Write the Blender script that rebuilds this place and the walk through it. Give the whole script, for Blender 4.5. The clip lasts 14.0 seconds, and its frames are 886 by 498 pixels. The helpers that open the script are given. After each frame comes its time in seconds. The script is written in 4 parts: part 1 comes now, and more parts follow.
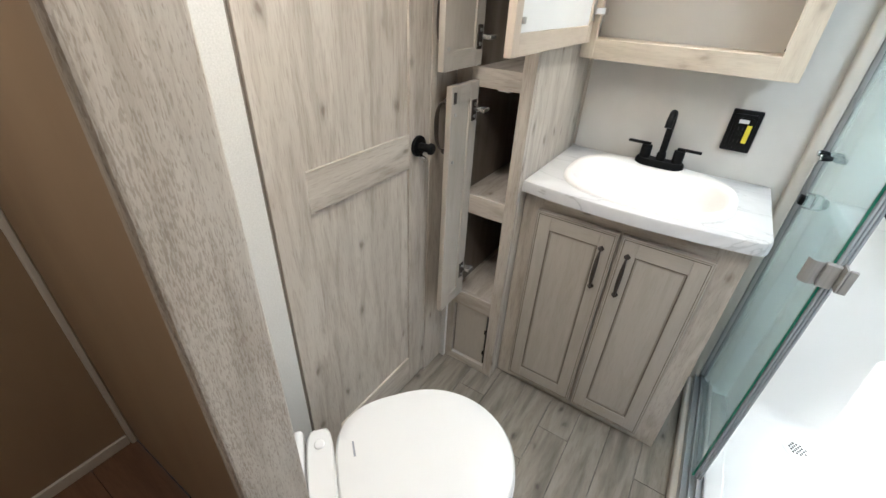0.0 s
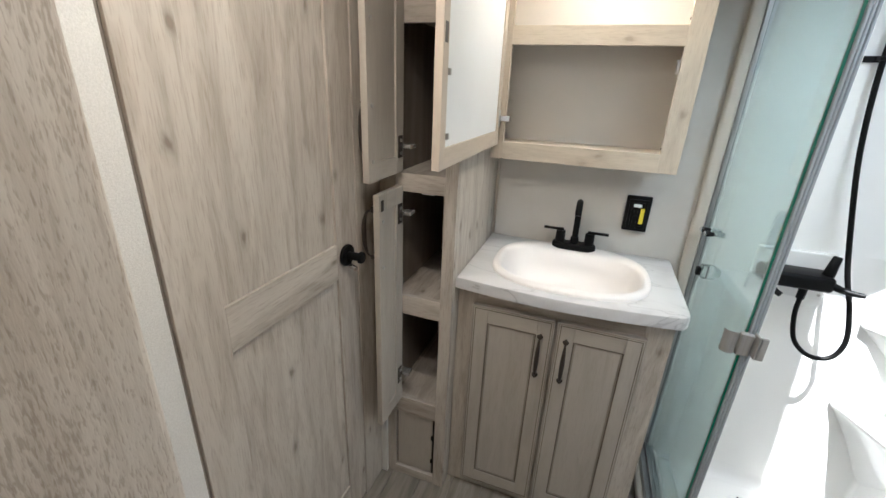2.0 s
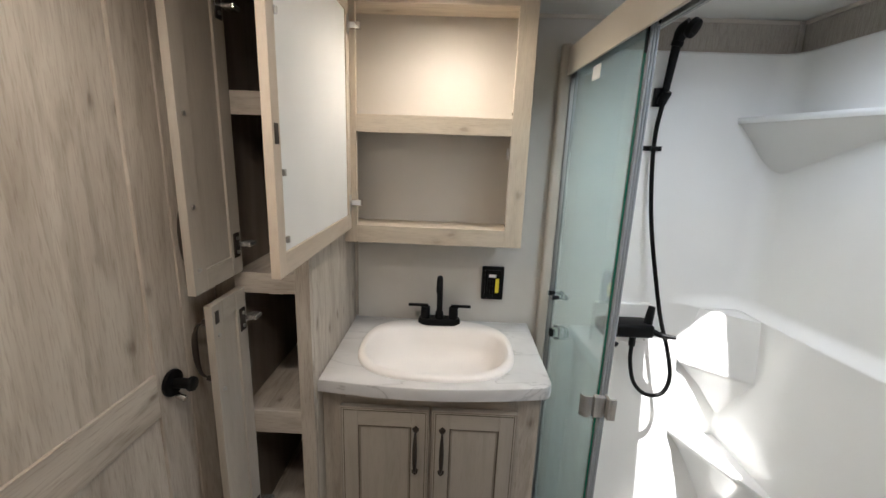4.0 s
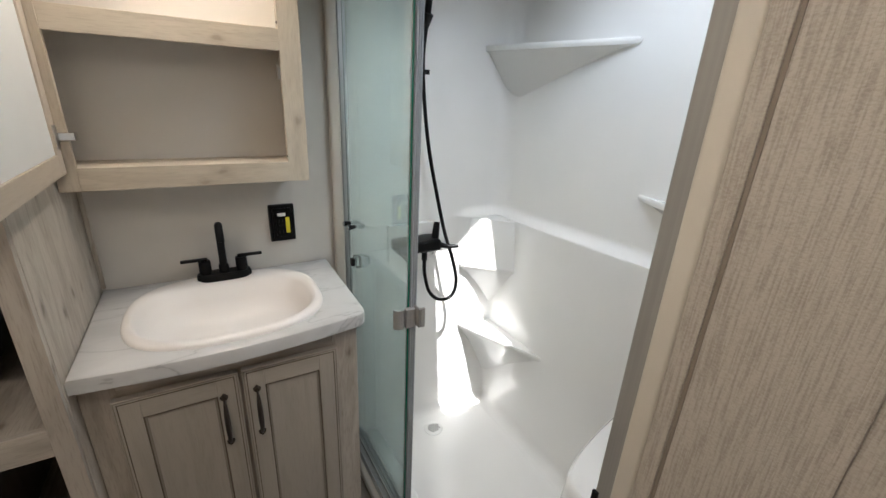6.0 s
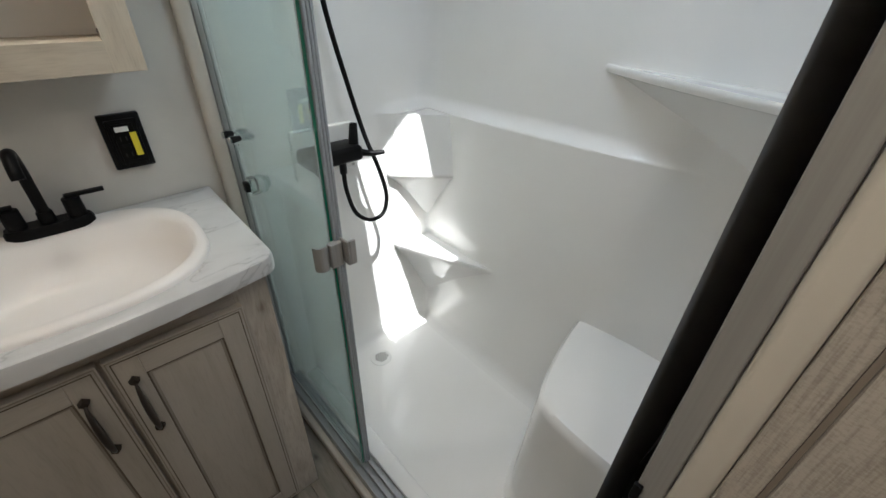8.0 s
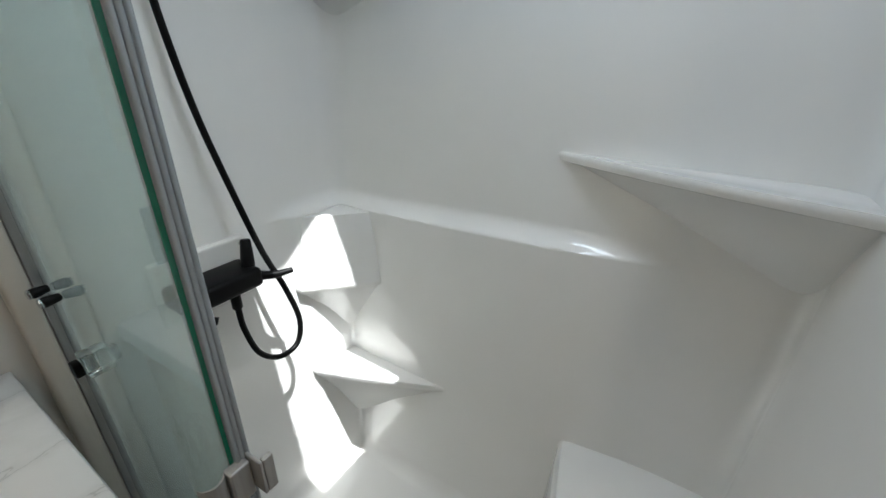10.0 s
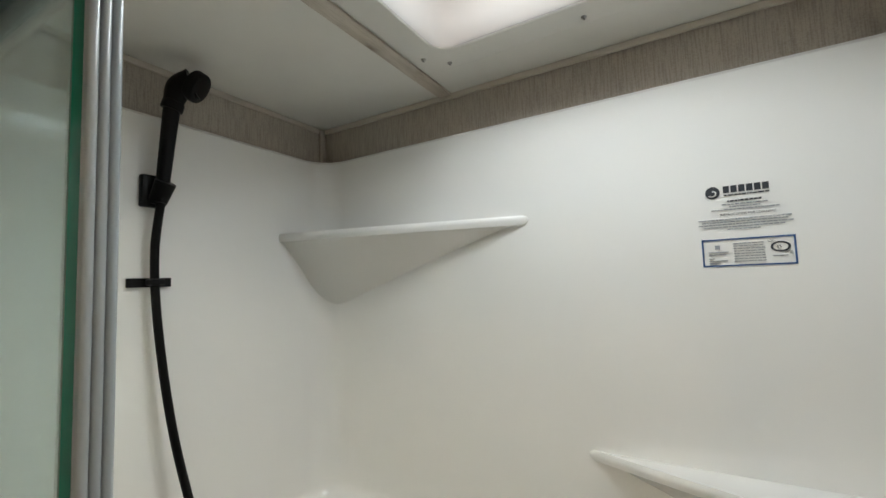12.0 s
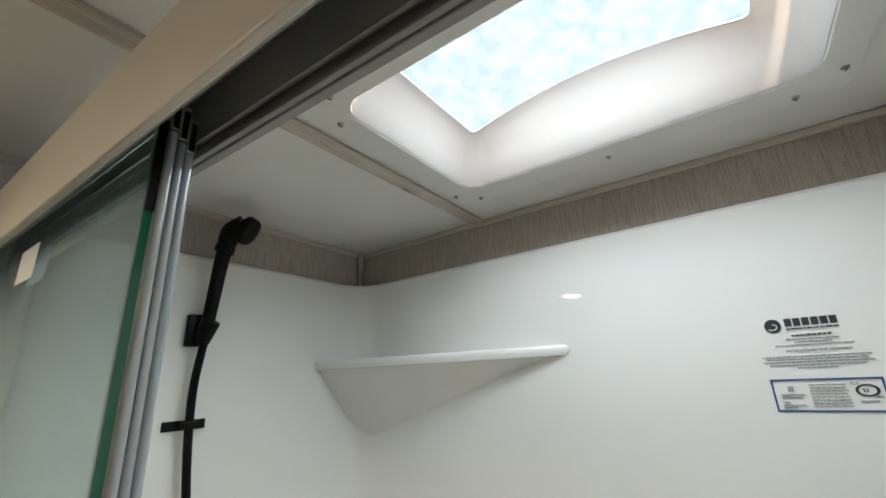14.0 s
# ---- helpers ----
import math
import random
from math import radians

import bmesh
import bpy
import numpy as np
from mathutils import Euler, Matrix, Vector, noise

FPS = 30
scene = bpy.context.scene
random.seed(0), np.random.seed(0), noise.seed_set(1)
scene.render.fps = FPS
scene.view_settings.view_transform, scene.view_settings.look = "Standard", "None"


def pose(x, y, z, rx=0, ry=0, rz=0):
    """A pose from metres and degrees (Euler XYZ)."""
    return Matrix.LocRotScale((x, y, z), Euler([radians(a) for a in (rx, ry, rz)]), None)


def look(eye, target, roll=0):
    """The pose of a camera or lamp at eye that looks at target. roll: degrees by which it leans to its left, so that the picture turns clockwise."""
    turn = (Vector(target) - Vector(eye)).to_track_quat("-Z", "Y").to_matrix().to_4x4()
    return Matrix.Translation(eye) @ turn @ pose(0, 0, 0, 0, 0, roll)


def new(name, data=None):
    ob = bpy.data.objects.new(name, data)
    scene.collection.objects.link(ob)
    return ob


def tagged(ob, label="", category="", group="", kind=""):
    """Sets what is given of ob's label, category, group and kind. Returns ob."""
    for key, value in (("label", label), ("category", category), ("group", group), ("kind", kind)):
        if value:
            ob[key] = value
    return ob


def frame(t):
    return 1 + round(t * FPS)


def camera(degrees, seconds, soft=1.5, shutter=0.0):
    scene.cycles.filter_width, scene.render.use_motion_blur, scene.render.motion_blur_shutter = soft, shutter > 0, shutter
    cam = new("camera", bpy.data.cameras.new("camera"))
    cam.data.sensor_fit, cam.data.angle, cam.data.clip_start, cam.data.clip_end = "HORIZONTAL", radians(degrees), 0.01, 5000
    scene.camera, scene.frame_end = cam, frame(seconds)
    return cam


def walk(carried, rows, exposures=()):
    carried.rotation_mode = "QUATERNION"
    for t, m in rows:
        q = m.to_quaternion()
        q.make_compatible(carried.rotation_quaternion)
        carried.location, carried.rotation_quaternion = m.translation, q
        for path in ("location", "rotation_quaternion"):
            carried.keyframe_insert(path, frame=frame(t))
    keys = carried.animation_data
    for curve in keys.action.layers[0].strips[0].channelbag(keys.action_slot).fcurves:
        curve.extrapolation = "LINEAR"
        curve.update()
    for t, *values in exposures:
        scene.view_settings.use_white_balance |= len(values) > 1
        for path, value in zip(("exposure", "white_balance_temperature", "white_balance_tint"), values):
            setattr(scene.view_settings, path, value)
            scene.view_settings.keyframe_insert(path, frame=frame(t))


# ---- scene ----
cam = camera(94.2, 14.0)
PATH = [
    (0, (0.201, -0.205, 1.391), (-0.696, 1.227, 0.323), 3.0),
    (0.5, (0.191, -0.204, 1.402), (-0.678, 1.318, 0.438), 2.8),
    (1, (0.17, -0.188, 1.425), (-0.636, 1.411, 0.534), 2.6),
    (1.5, (0.135, -0.17, 1.435), (-0.582, 1.512, 0.625), 2.6),
    (2, (0.101, -0.161, 1.446), (-0.517, 1.595, 0.715), 2.5),
    (4.5, (0.118, -0.049, 1.542), (0.342, 1.889, 1.103), 2.2),
    (5, (0.097, -0.043, 1.543), (0.633, 1.822, 1.059), 2.6),
    (5.5, (0.07, -0.042, 1.532), (0.864, 1.703, 0.96), 2.9),
    (6, (0.066, -0.022, 1.489), (1.021, 1.592, 0.792), 2.9),
    (6.5, (0.104, 0.022, 1.466), (1.064, 1.553, 0.61), 2.6),
    (7, (0.141, 0.057, 1.426), (1.1, 1.519, 0.455), 2.3),
    (9.5, (0.305, 0.484, 1.378), (1.75, 1.371, 0.317), 3.3),
    (10, (0.364, 0.511, 1.406), (1.893, 1.483, 0.559), 1.0),
    (10.5, (0.419, 0.549, 1.443), (2.025, 1.594, 0.869), -0.6),
    (11, (0.441, 0.592, 1.498), (2.107, 1.654, 1.191), -1.6),
    (11.5, (0.428, 0.605, 1.529), (2.14, 1.637, 1.472), -1.9),
    (12, (0.424, 0.607, 1.555), (2.148, 1.609, 1.704), -2.1),
    (12.5, (0.423, 0.609, 1.582), (2.14, 1.584, 1.898), -2.5),
    (13, (0.425, 0.608, 1.603), (2.109, 1.591, 2.051), -2.6),
    (13.5, (0.428, 0.606, 1.617), (2.06, 1.629, 2.154), -2.7),
    (14, (0.423, 0.601, 1.631), (1.993, 1.686, 2.229), -2.7),
]
EXPOSURES = [(0, 4.33, 5600, 8), (1, 4.13, 5600, 8), (2, 3.83, 5700, 9), (4.5, 3.31, 6050, 12), (7, 3.21, 5950, 10), (9.5, 2.59, 5850, 7), (10.5, 2.89, 5850, 7), (11, 2.84, 6300, 5), (12, 3.0, 6700, 7), (14, 3.05, 6400, 6)]
walk(cam, [(t, look(eye, target, roll)) for t, eye, target, roll in PATH], EXPOSURES)
# END PATH
# ---- light ----
world = bpy.data.worlds.new("sky")
scene.world = world
world.use_nodes = True
wn = world.node_tree
sky = wn.nodes.new("ShaderNodeTexSky")
sky.sky_type, sky.sun_disc = "NISHITA", False
sky.sun_elevation, sky.sun_rotation = radians(67), radians(190)
wn.links.new(sky.outputs[0], wn.nodes["Background"].inputs[0])
wn.nodes["Background"].inputs[1].default_value = 0.07
sun = new("sun", bpy.data.lights.new("sun", "SUN"))
sun.data.energy, sun.data.angle, sun.data.color = 5.0, radians(0.4), (1.0, 0.95, 0.87)
sun.matrix_world = look((0, 0, 5), (0.074 * 5, 0.418 * 5, 0))
skylight_area = new("skylight_area", bpy.data.lights.new("skylight_area", "AREA"))
skylight_area.data.shape, skylight_area.data.size, skylight_area.data.size_y = "RECTANGLE", 0.23, 0.44
skylight_area.data.energy, skylight_area.data.color = 0.46, (0.89, 0.95, 0.985)
skylight_area.data.spread = radians(165)
skylight_area.matrix_world = look((0.925, 0.718, 2.119), (0.925, 0.718, 0))


def puck_and_fill_source(x, y, z, power):
    lamp = new("puck_and_fill_bulb", bpy.data.lights.new("puck_and_fill_bulb", "SPOT"))
    lamp.data.energy, lamp.data.color, lamp.data.shadow_soft_size = power, (1.0, 0.90, 0.76), 0.03
    lamp.data.spot_size, lamp.data.spot_blend = radians(164), 1.0
    lamp.matrix_world = look((x, y, z), (x, y, 0))


# The fourth is an unseen fill lamp, added to brighten the hall.
PUCKS_AND_FILL = [(0.09, 1.235, 0.78), (-0.24, 0.40, 0.72), (0.05, 0.05, 1.0), (-0.62, -0.60, 0.9)]
for px, py, power in PUCKS_AND_FILL:
    puck_and_fill_source(px, py, 1.972, power)

# ---- materials ----


def material(name, color, rough=0.5, metal=0.0, dark=None, scale=(8, 8, 8), contrast=(0.35, 0.65), bump=0.0, bump_scale=60.0, fine=None, coat=0.0):
    """A base colour that drifts to a darker one, with fine grain and relief."""
    m = bpy.data.materials.new(name)
    m.use_nodes = True
    t = m.node_tree
    b = t.nodes["Principled BSDF"]
    b.inputs["Roughness"].default_value, b.inputs["Metallic"].default_value = rough, metal
    b.inputs["Coat Weight"].default_value = coat
    b.inputs["Coat Roughness"].default_value = 0.06
    co = t.nodes.new("ShaderNodeTexCoord")
    dark = dark or tuple(c * 0.9 for c in color)
    mp = t.nodes.new("ShaderNodeMapping")
    mp.inputs["Scale"].default_value = scale
    t.links.new(co.outputs["Object"], mp.inputs[0])
    n = t.nodes.new("ShaderNodeTexNoise")
    n.inputs["Scale"].default_value, n.inputs["Detail"].default_value = 1.0, 6.0
    t.links.new(mp.outputs[0], n.inputs[0])
    r = t.nodes.new("ShaderNodeValToRGB")
    r.color_ramp.elements[0].position, r.color_ramp.elements[1].position = contrast
    r.color_ramp.elements[0].color, r.color_ramp.elements[1].color = (*dark, 1), (*color, 1)
    t.links.new(n.outputs[0], r.inputs[0])
    t.links.new(r.outputs[0], b.inputs["Base Color"])
    if bump:
        n2 = t.nodes.new("ShaderNodeTexNoise")
        n2.inputs["Scale"].default_value, n2.inputs["Detail"].default_value = bump_scale, 4.0
        if fine:
            mp2 = t.nodes.new("ShaderNodeMapping")
            mp2.inputs["Scale"].default_value = fine
            t.links.new(co.outputs["Object"], mp2.inputs[0])
            t.links.new(mp2.outputs[0], n2.inputs[0])
        else:
            t.links.new(co.outputs["Object"], n2.inputs[0])
        bp = t.nodes.new("ShaderNodeBump")
        bp.inputs["Strength"].default_value, bp.inputs["Distance"].default_value = bump, 0.002
        t.links.new(n2.outputs[0], bp.inputs["Height"])
        t.links.new(bp.outputs[0], b.inputs["Normal"])
    return m


def wood(name, axis, light, mid, dark, knots=True, relief=0.25, rough=0.55, broad=(6, 0.7), lines_by=0.75, dashes=0.0):
    """Printed oak: long grain along one axis, dark flecks and knots."""
    m = bpy.data.materials.new(name)
    m.use_nodes = True
    t = m.node_tree
    b = t.nodes["Principled BSDF"]
    b.inputs["Roughness"].default_value = rough
    co = t.nodes.new("ShaderNodeTexCoord")
    info = t.nodes.new("ShaderNodeObjectInfo")
    shift = t.nodes.new("ShaderNodeVectorMath")
    shift.operation = "MULTIPLY_ADD"
    shift.inputs[1].default_value = (7.0, 5.0, 9.0)
    t.links.new(info.outputs["Random"], shift.inputs[0])
    t.links.new(co.outputs["Object"], shift.inputs[2])

    def noise_layer(across, along, detail, distort=0.0):
        mp = t.nodes.new("ShaderNodeMapping")
        mp.inputs["Scale"].default_value = [along if i == "XYZ".index(axis) else across for i in range(3)]
        t.links.new(shift.outputs[0], mp.inputs[0])
        n = t.nodes.new("ShaderNodeTexNoise")
        n.inputs["Scale"].default_value, n.inputs["Detail"].default_value, n.inputs["Distortion"].default_value = 1.0, detail, distort
        t.links.new(mp.outputs[0], n.inputs[0])
        return n

    def ramp(src, stops):
        r = t.nodes.new("ShaderNodeValToRGB")
        r.color_ramp.elements[0].position, r.color_ramp.elements[0].color = stops[0][0], (*stops[0][1], 1)
        r.color_ramp.elements[1].position, r.color_ramp.elements[1].color = stops[-1][0], (*stops[-1][1], 1)
        for p, c in stops[1:-1]:
            r.color_ramp.elements.new(p).color = (*c, 1)
        t.links.new(src, r.inputs[0])
        return r

    def mix(kind, fac, a, c):
        x = t.nodes.new("ShaderNodeMix")
        x.data_type, x.blend_type = "RGBA", kind
        if isinstance(fac, float):
            x.inputs[0].default_value = fac
        else:
            t.links.new(fac, x.inputs[0])
        t.links.new(a, x.inputs[6])
        t.links.new(c, x.inputs[7])
        return x.outputs[2]

    wide = noise_layer(*broad, 5, 0.4)
    base = ramp(wide.outputs[0], [(0.25, mid), (0.5, light), (0.8, mid)])
    grain = noise_layer(300, 26, 5, 0.3)
    lines = ramp(grain.outputs[0], [(0.30, (0.78, 0.75, 0.72)), (0.50, (1, 1, 1)), (0.8, (1.0, 1.0, 1.0))])
    out = mix("MULTIPLY", lines_by, base.outputs[0], lines.outputs[0])
    soft_bands = noise_layer(26, 3.4, 5, 1.2)
    bands = ramp(soft_bands.outputs[0], [(0.34, (0.74, 0.71, 0.68)), (0.55, (1, 1, 1))])
    out = mix("MULTIPLY", lines_by, out, bands.outputs[0])
    if dashes:
        pores = noise_layer(620, 120, 3, 0.3)
        where = noise_layer(14, 3, 3, 0.5)
        weigh = t.nodes.new("ShaderNodeMath")
        weigh.operation = "MULTIPLY_ADD"
        weigh.inputs[1].default_value = 0.45
        t.links.new(where.outputs[0], weigh.inputs[0])
        t.links.new(pores.outputs[0], weigh.inputs[2])
        marks = ramp(weigh.outputs[0], [(0.60, (0.62, 0.575, 0.53)), (0.73, (0.97, 0.97, 0.97)), (0.92, (1.0, 1.0, 1.0))])
        out = mix("MULTIPLY", dashes, out, marks.outputs[0])
        grain = pores
    if knots:
        wob = noise_layer(30, 14, 3)
        bend = t.nodes.new("ShaderNodeVectorMath")
        bend.operation = "MULTIPLY_ADD"
        bend.inputs[1].default_value = (0.03, 0.03, 0.03)
        t.links.new(wob.outputs[1], bend.inputs[0])
        t.links.new(shift.outputs[0], bend.inputs[2])
        flat = t.nodes.new("ShaderNodeCombineXYZ")
        for slot, weights in ((0, [0.0 if i == "XYZ".index(axis) else 9.0 for i in range(3)]), (1, [4.4 if i == "XYZ".index(axis) else 0.0 for i in range(3)])):
            dot = t.nodes.new("ShaderNodeVectorMath")
            dot.operation = "DOT_PRODUCT"
            dot.inputs[1].default_value = weights
            t.links.new(bend.outputs[0], dot.inputs[0])
            t.links.new(dot.outputs["Value"], flat.inputs[slot])
        kn = t.nodes.new("ShaderNodeTexVoronoi")
        kn.voronoi_dimensions = "2D"
        kn.inputs["Scale"].default_value = 1.0
        t.links.new(flat.outputs[0], kn.inputs[0])
        spot = ramp(kn.outputs["Distance"], [(0.03, (1, 1, 1)), (0.06, (0.55, 0.55, 0.55)), (0.10, (0.22, 0.22, 0.22)), (0.20, (0, 0, 0))])
        some = ramp(kn.outputs["Color"], [(0.42, (0, 0, 0)), (0.62, (1, 1, 1))])
        mask = t.nodes.new("ShaderNodeMath")
        mask.operation = "MULTIPLY"
        t.links.new(spot.outputs[0], mask.inputs[0])
        t.links.new(some.outputs[0], mask.inputs[1])
        dk = t.nodes.new("ShaderNodeRGB")
        dk.outputs[0].default_value = (*dark, 1)
        soft = t.nodes.new("ShaderNodeMath")
        soft.operation = "MULTIPLY"
        soft.inputs[1].default_value = 0.9
        t.links.new(mask.outputs[0], soft.inputs[0])
        out = mix("MIX", soft.outputs[0], out, dk.outputs[0])
    t.links.new(out, b.inputs["Base Color"])
    bp = t.nodes.new("ShaderNodeBump")
    bp.inputs["Strength"].default_value, bp.inputs["Distance"].default_value = relief, 0.0012
    t.links.new(grain.outputs[0], bp.inputs["Height"])
    t.links.new(bp.outputs[0], b.inputs["Normal"])
    return m


OAK = ((0.57, 0.52, 0.455), (0.40, 0.35, 0.295), (0.22, 0.18, 0.14))
PALE = ((0.62, 0.545, 0.44), (0.54, 0.46, 0.36), (0.36, 0.29, 0.22))
TAUPE = ((0.45, 0.41, 0.355), (0.41, 0.37, 0.315), (0.2, 0.17, 0.13))
WOOD_Z, WOOD_X, WOOD_Y = (wood("grey_oak_" + a, a.upper(), *OAK, relief=0.2, lines_by=0.85) for a in "zxy")
JAMB_WOOD = wood("embossed_grey_oak", "Z", *OAK, knots=False, relief=0.22, lines_by=0.75, dashes=0.7)
PALE_Z, PALE_X, PALE_Y = (wood("pale_oak_" + a, a.upper(), *PALE, lines_by=0.5) for a in "zxy")
TAUPE_Z = wood("taupe_wood_z", "Z", *TAUPE, knots=False, relief=0.06, lines_by=0.3)
TAUPE_Y = wood("taupe_wood_y", "Y", *TAUPE, knots=False, relief=0.06, lines_by=0.3)
TAN_Z, TAN_Y = (wood("tan_painted_" + a, a.upper(), (0.60, 0.52, 0.43), (0.57, 0.49, 0.40), (0.3, 0.25, 0.2), knots=False, relief=0.05, lines_by=0.25) for a in "zy")
TAUPE_X = wood("taupe_wood_x", "X", *TAUPE, knots=False, relief=0.06, lines_by=0.3)
PLANK = wood("grey_vinyl_plank", "Y", (0.29, 0.26, 0.215), (0.125, 0.108, 0.086), (0.07, 0.057, 0.045), relief=0.3, rough=0.4, broad=(16, 2.0))
HALL_FLOOR = wood("brown_vinyl", "X", (0.16, 0.08, 0.04), (0.10, 0.05, 0.025), (0.05, 0.025, 0.012))
GLAZE = material("dark_glaze", (0.15, 0.12, 0.09), 0.6, dark=(0.10, 0.08, 0.06), scale=(40, 40, 12))
GLAZED_BEVEL = material("glazed_taupe_bevel", (0.31, 0.275, 0.23), 0.5, dark=(0.25, 0.22, 0.18), scale=(30, 30, 9))
WALL = material("wallboard", (0.60, 0.575, 0.535), 0.55, dark=(0.57, 0.545, 0.505), bump=0.08, bump_scale=300)


def woven(name, light, dark):
    """Wallpaper with upright threads crossed by short level ones."""
    m = bpy.data.materials.new(name)
    m.use_nodes = True
    t = m.node_tree
    b = t.nodes["Principled BSDF"]
    b.inputs["Roughness"].default_value = 0.7
    co = t.nodes.new("ShaderNodeTexCoord")
    def layer(across, up, detail, lo, hi):
        mp = t.nodes.new("ShaderNodeMapping")
        mp.inputs["Scale"].default_value = (across, across, up)
        t.links.new(co.outputs["Object"], mp.inputs[0])
        n = t.nodes.new("ShaderNodeTexNoise")
        n.inputs["Scale"].default_value, n.inputs["Detail"].default_value = 1.0, detail
        t.links.new(mp.outputs[0], n.inputs[0])
        k = t.nodes.new("ShaderNodeMapRange")
        k.inputs[1].default_value, k.inputs[2].default_value = lo, hi
        t.links.new(n.outputs[0], k.inputs[0])
        return k.outputs[0]

    upright = layer(400, 20, 2, 0.34, 0.58)
    thread = layer(700, 30, 2, 0.25, 0.75)
    level = layer(300, 560, 2, 0.30, 0.66)
    tone = layer(5, 3, 3, -0.6, 0.8)
    value = None
    for share, other in ((0.40, upright), (0.12, thread), (0.36, level), (0.12, tone)):
        add = t.nodes.new("ShaderNodeMath")
        add.operation = "MULTIPLY_ADD"
        add.inputs[1].default_value = share
        t.links.new(other, add.inputs[0])
        if value is None:
            add.inputs[2].default_value = 0.0
        else:
            t.links.new(value, add.inputs[2])
        value = add.outputs[0]
    r = t.nodes.new("ShaderNodeValToRGB")
    r.color_ramp.elements[0].position, r.color_ramp.elements[1].position = 0.25, 0.8
    r.color_ramp.elements[0].color, r.color_ramp.elements[1].color = (*dark, 1), (*light, 1)
    t.links.new(value, r.inputs[0])
    t.links.new(r.outputs[0], b.inputs["Base Color"])
    bp = t.nodes.new("ShaderNodeBump")
    bp.inputs["Strength"].default_value, bp.inputs["Distance"].default_value = 0.45, 0.0012
    t.links.new(value, bp.inputs["Height"])
    t.links.new(bp.outputs[0], b.inputs["Normal"])
    return m


PAPER = woven("woven_wallpaper", (0.455, 0.41, 0.355), (0.315, 0.277, 0.234))
HALL_TAN = material("tan_hall_panel", (0.34, 0.24, 0.15), 0.5, dark=(0.27, 0.185, 0.115), scale=(3, 3, 1), bump=0.1, bump_scale=200)
LINEN_WHITE = material("white_textile_board", (0.72, 0.71, 0.68), 0.7, dark=(0.64, 0.63, 0.6), scale=(300, 300, 300), bump=0.4, bump_scale=500)
INNER = material("cabinet_lining", (0.62, 0.585, 0.54), 0.6, dark=(0.59, 0.555, 0.51), scale=(3, 3, 3), bump=0.05, bump_scale=250)
BEIGE_TRIM = material("beige_vinyl_trim", (0.57, 0.525, 0.455), 0.45, dark=(0.55, 0.505, 0.435))
# Brown of the door seal; in the linen cabinet its darkness paints the shade.
SHADED_LINING_AND_SEAL = material("shaded_lining_and_brown_seal", (0.24, 0.205, 0.17), 0.6, dark=(0.19, 0.16, 0.13), scale=(30, 30, 3))
CEILING = material("white_ceiling_board", (0.74, 0.73, 0.69), 0.5, dark=(0.71, 0.70, 0.66), bump=0.1, bump_scale=220)
ACRYLIC = material("white_acrylic", (0.81, 0.805, 0.79), 0.3, dark=(0.79, 0.785, 0.765), scale=(3, 3, 3), coat=1.0)
ACRYLIC.node_tree.nodes["Principled BSDF"].inputs["Specular IOR Level"].default_value = 0.05
ACRYLIC.node_tree.nodes["Principled BSDF"].inputs["Coat Roughness"].default_value = 0.035
# White plastic, darkened in its base colour to hold down the skylight's glare.
FRAME_DIMMED = material("dimmed_white_moulding", (0.40, 0.385, 0.375), 0.3, dark=(0.375, 0.36, 0.35), scale=(6, 6, 6))


def let_light_through(m, tint, share):
    """Thin plastic that glows when light falls on its back."""
    t = m.node_tree
    thin = t.nodes.new("ShaderNodeBsdfTranslucent")
    thin.inputs[0].default_value = (*tint, 1)
    mix = t.nodes.new("ShaderNodeMixShader")
    mix.inputs[0].default_value = share
    t.links.new(t.nodes["Principled BSDF"].outputs[0], mix.inputs[1])
    t.links.new(thin.outputs[0], mix.inputs[2])
    t.links.new(mix.outputs[0], t.nodes["Material Output"].inputs[0])


let_light_through(FRAME_DIMMED, (0.80, 0.60, 0.45), 0.05)
PORCELAIN = material("white_gloss_plastic", (0.82, 0.82, 0.815), 0.18, dark=(0.80, 0.80, 0.79), scale=(3, 3, 3), coat=0.3)
SINK = material("cream_white_sink", (0.87, 0.83, 0.80), 0.3, dark=(0.86, 0.815, 0.78), scale=(3, 3, 3), coat=0.15)
BACKBOARD = material("white_backing_board", (0.86, 0.87, 0.87), 0.45, dark=(0.84, 0.85, 0.85))
BLACK = material("matte_black_metal", (0.0045, 0.0045, 0.0048), 0.42, 0.0)
RUBBER = material("black_rubber", (0.003, 0.003, 0.003), 0.42)
BLACK_PLASTIC = material("black_plastic", (0.007, 0.007, 0.0075), 0.35)
CHROME = material("chrome", (0.75, 0.75, 0.76), 0.12, 1.0)
BRONZE = material("aged_bronze", (0.10, 0.085, 0.075), 0.35, 0.9)
NICKEL = material("satin_nickel", (0.62, 0.60, 0.57), 0.32, 1.0)
ALU = material("brushed_aluminium", (0.52, 0.52, 0.52), 0.38, 0.9, scale=(200, 200, 2), dark=(0.45, 0.45, 0.45))
ALU_GREY = material("grey_satin_aluminium", (0.35, 0.34, 0.32), 0.45, 0.3, scale=(200, 200, 2), dark=(0.31, 0.30, 0.285))
TRACK_GREY = material("grey_painted_track", (0.30, 0.30, 0.285), 0.32, scale=(200, 2, 200), dark=(0.26, 0.26, 0.245))
SEAL = material("clear_grey_seal", (0.62, 0.66, 0.70), 0.10, 0.0, scale=(100, 100, 1))
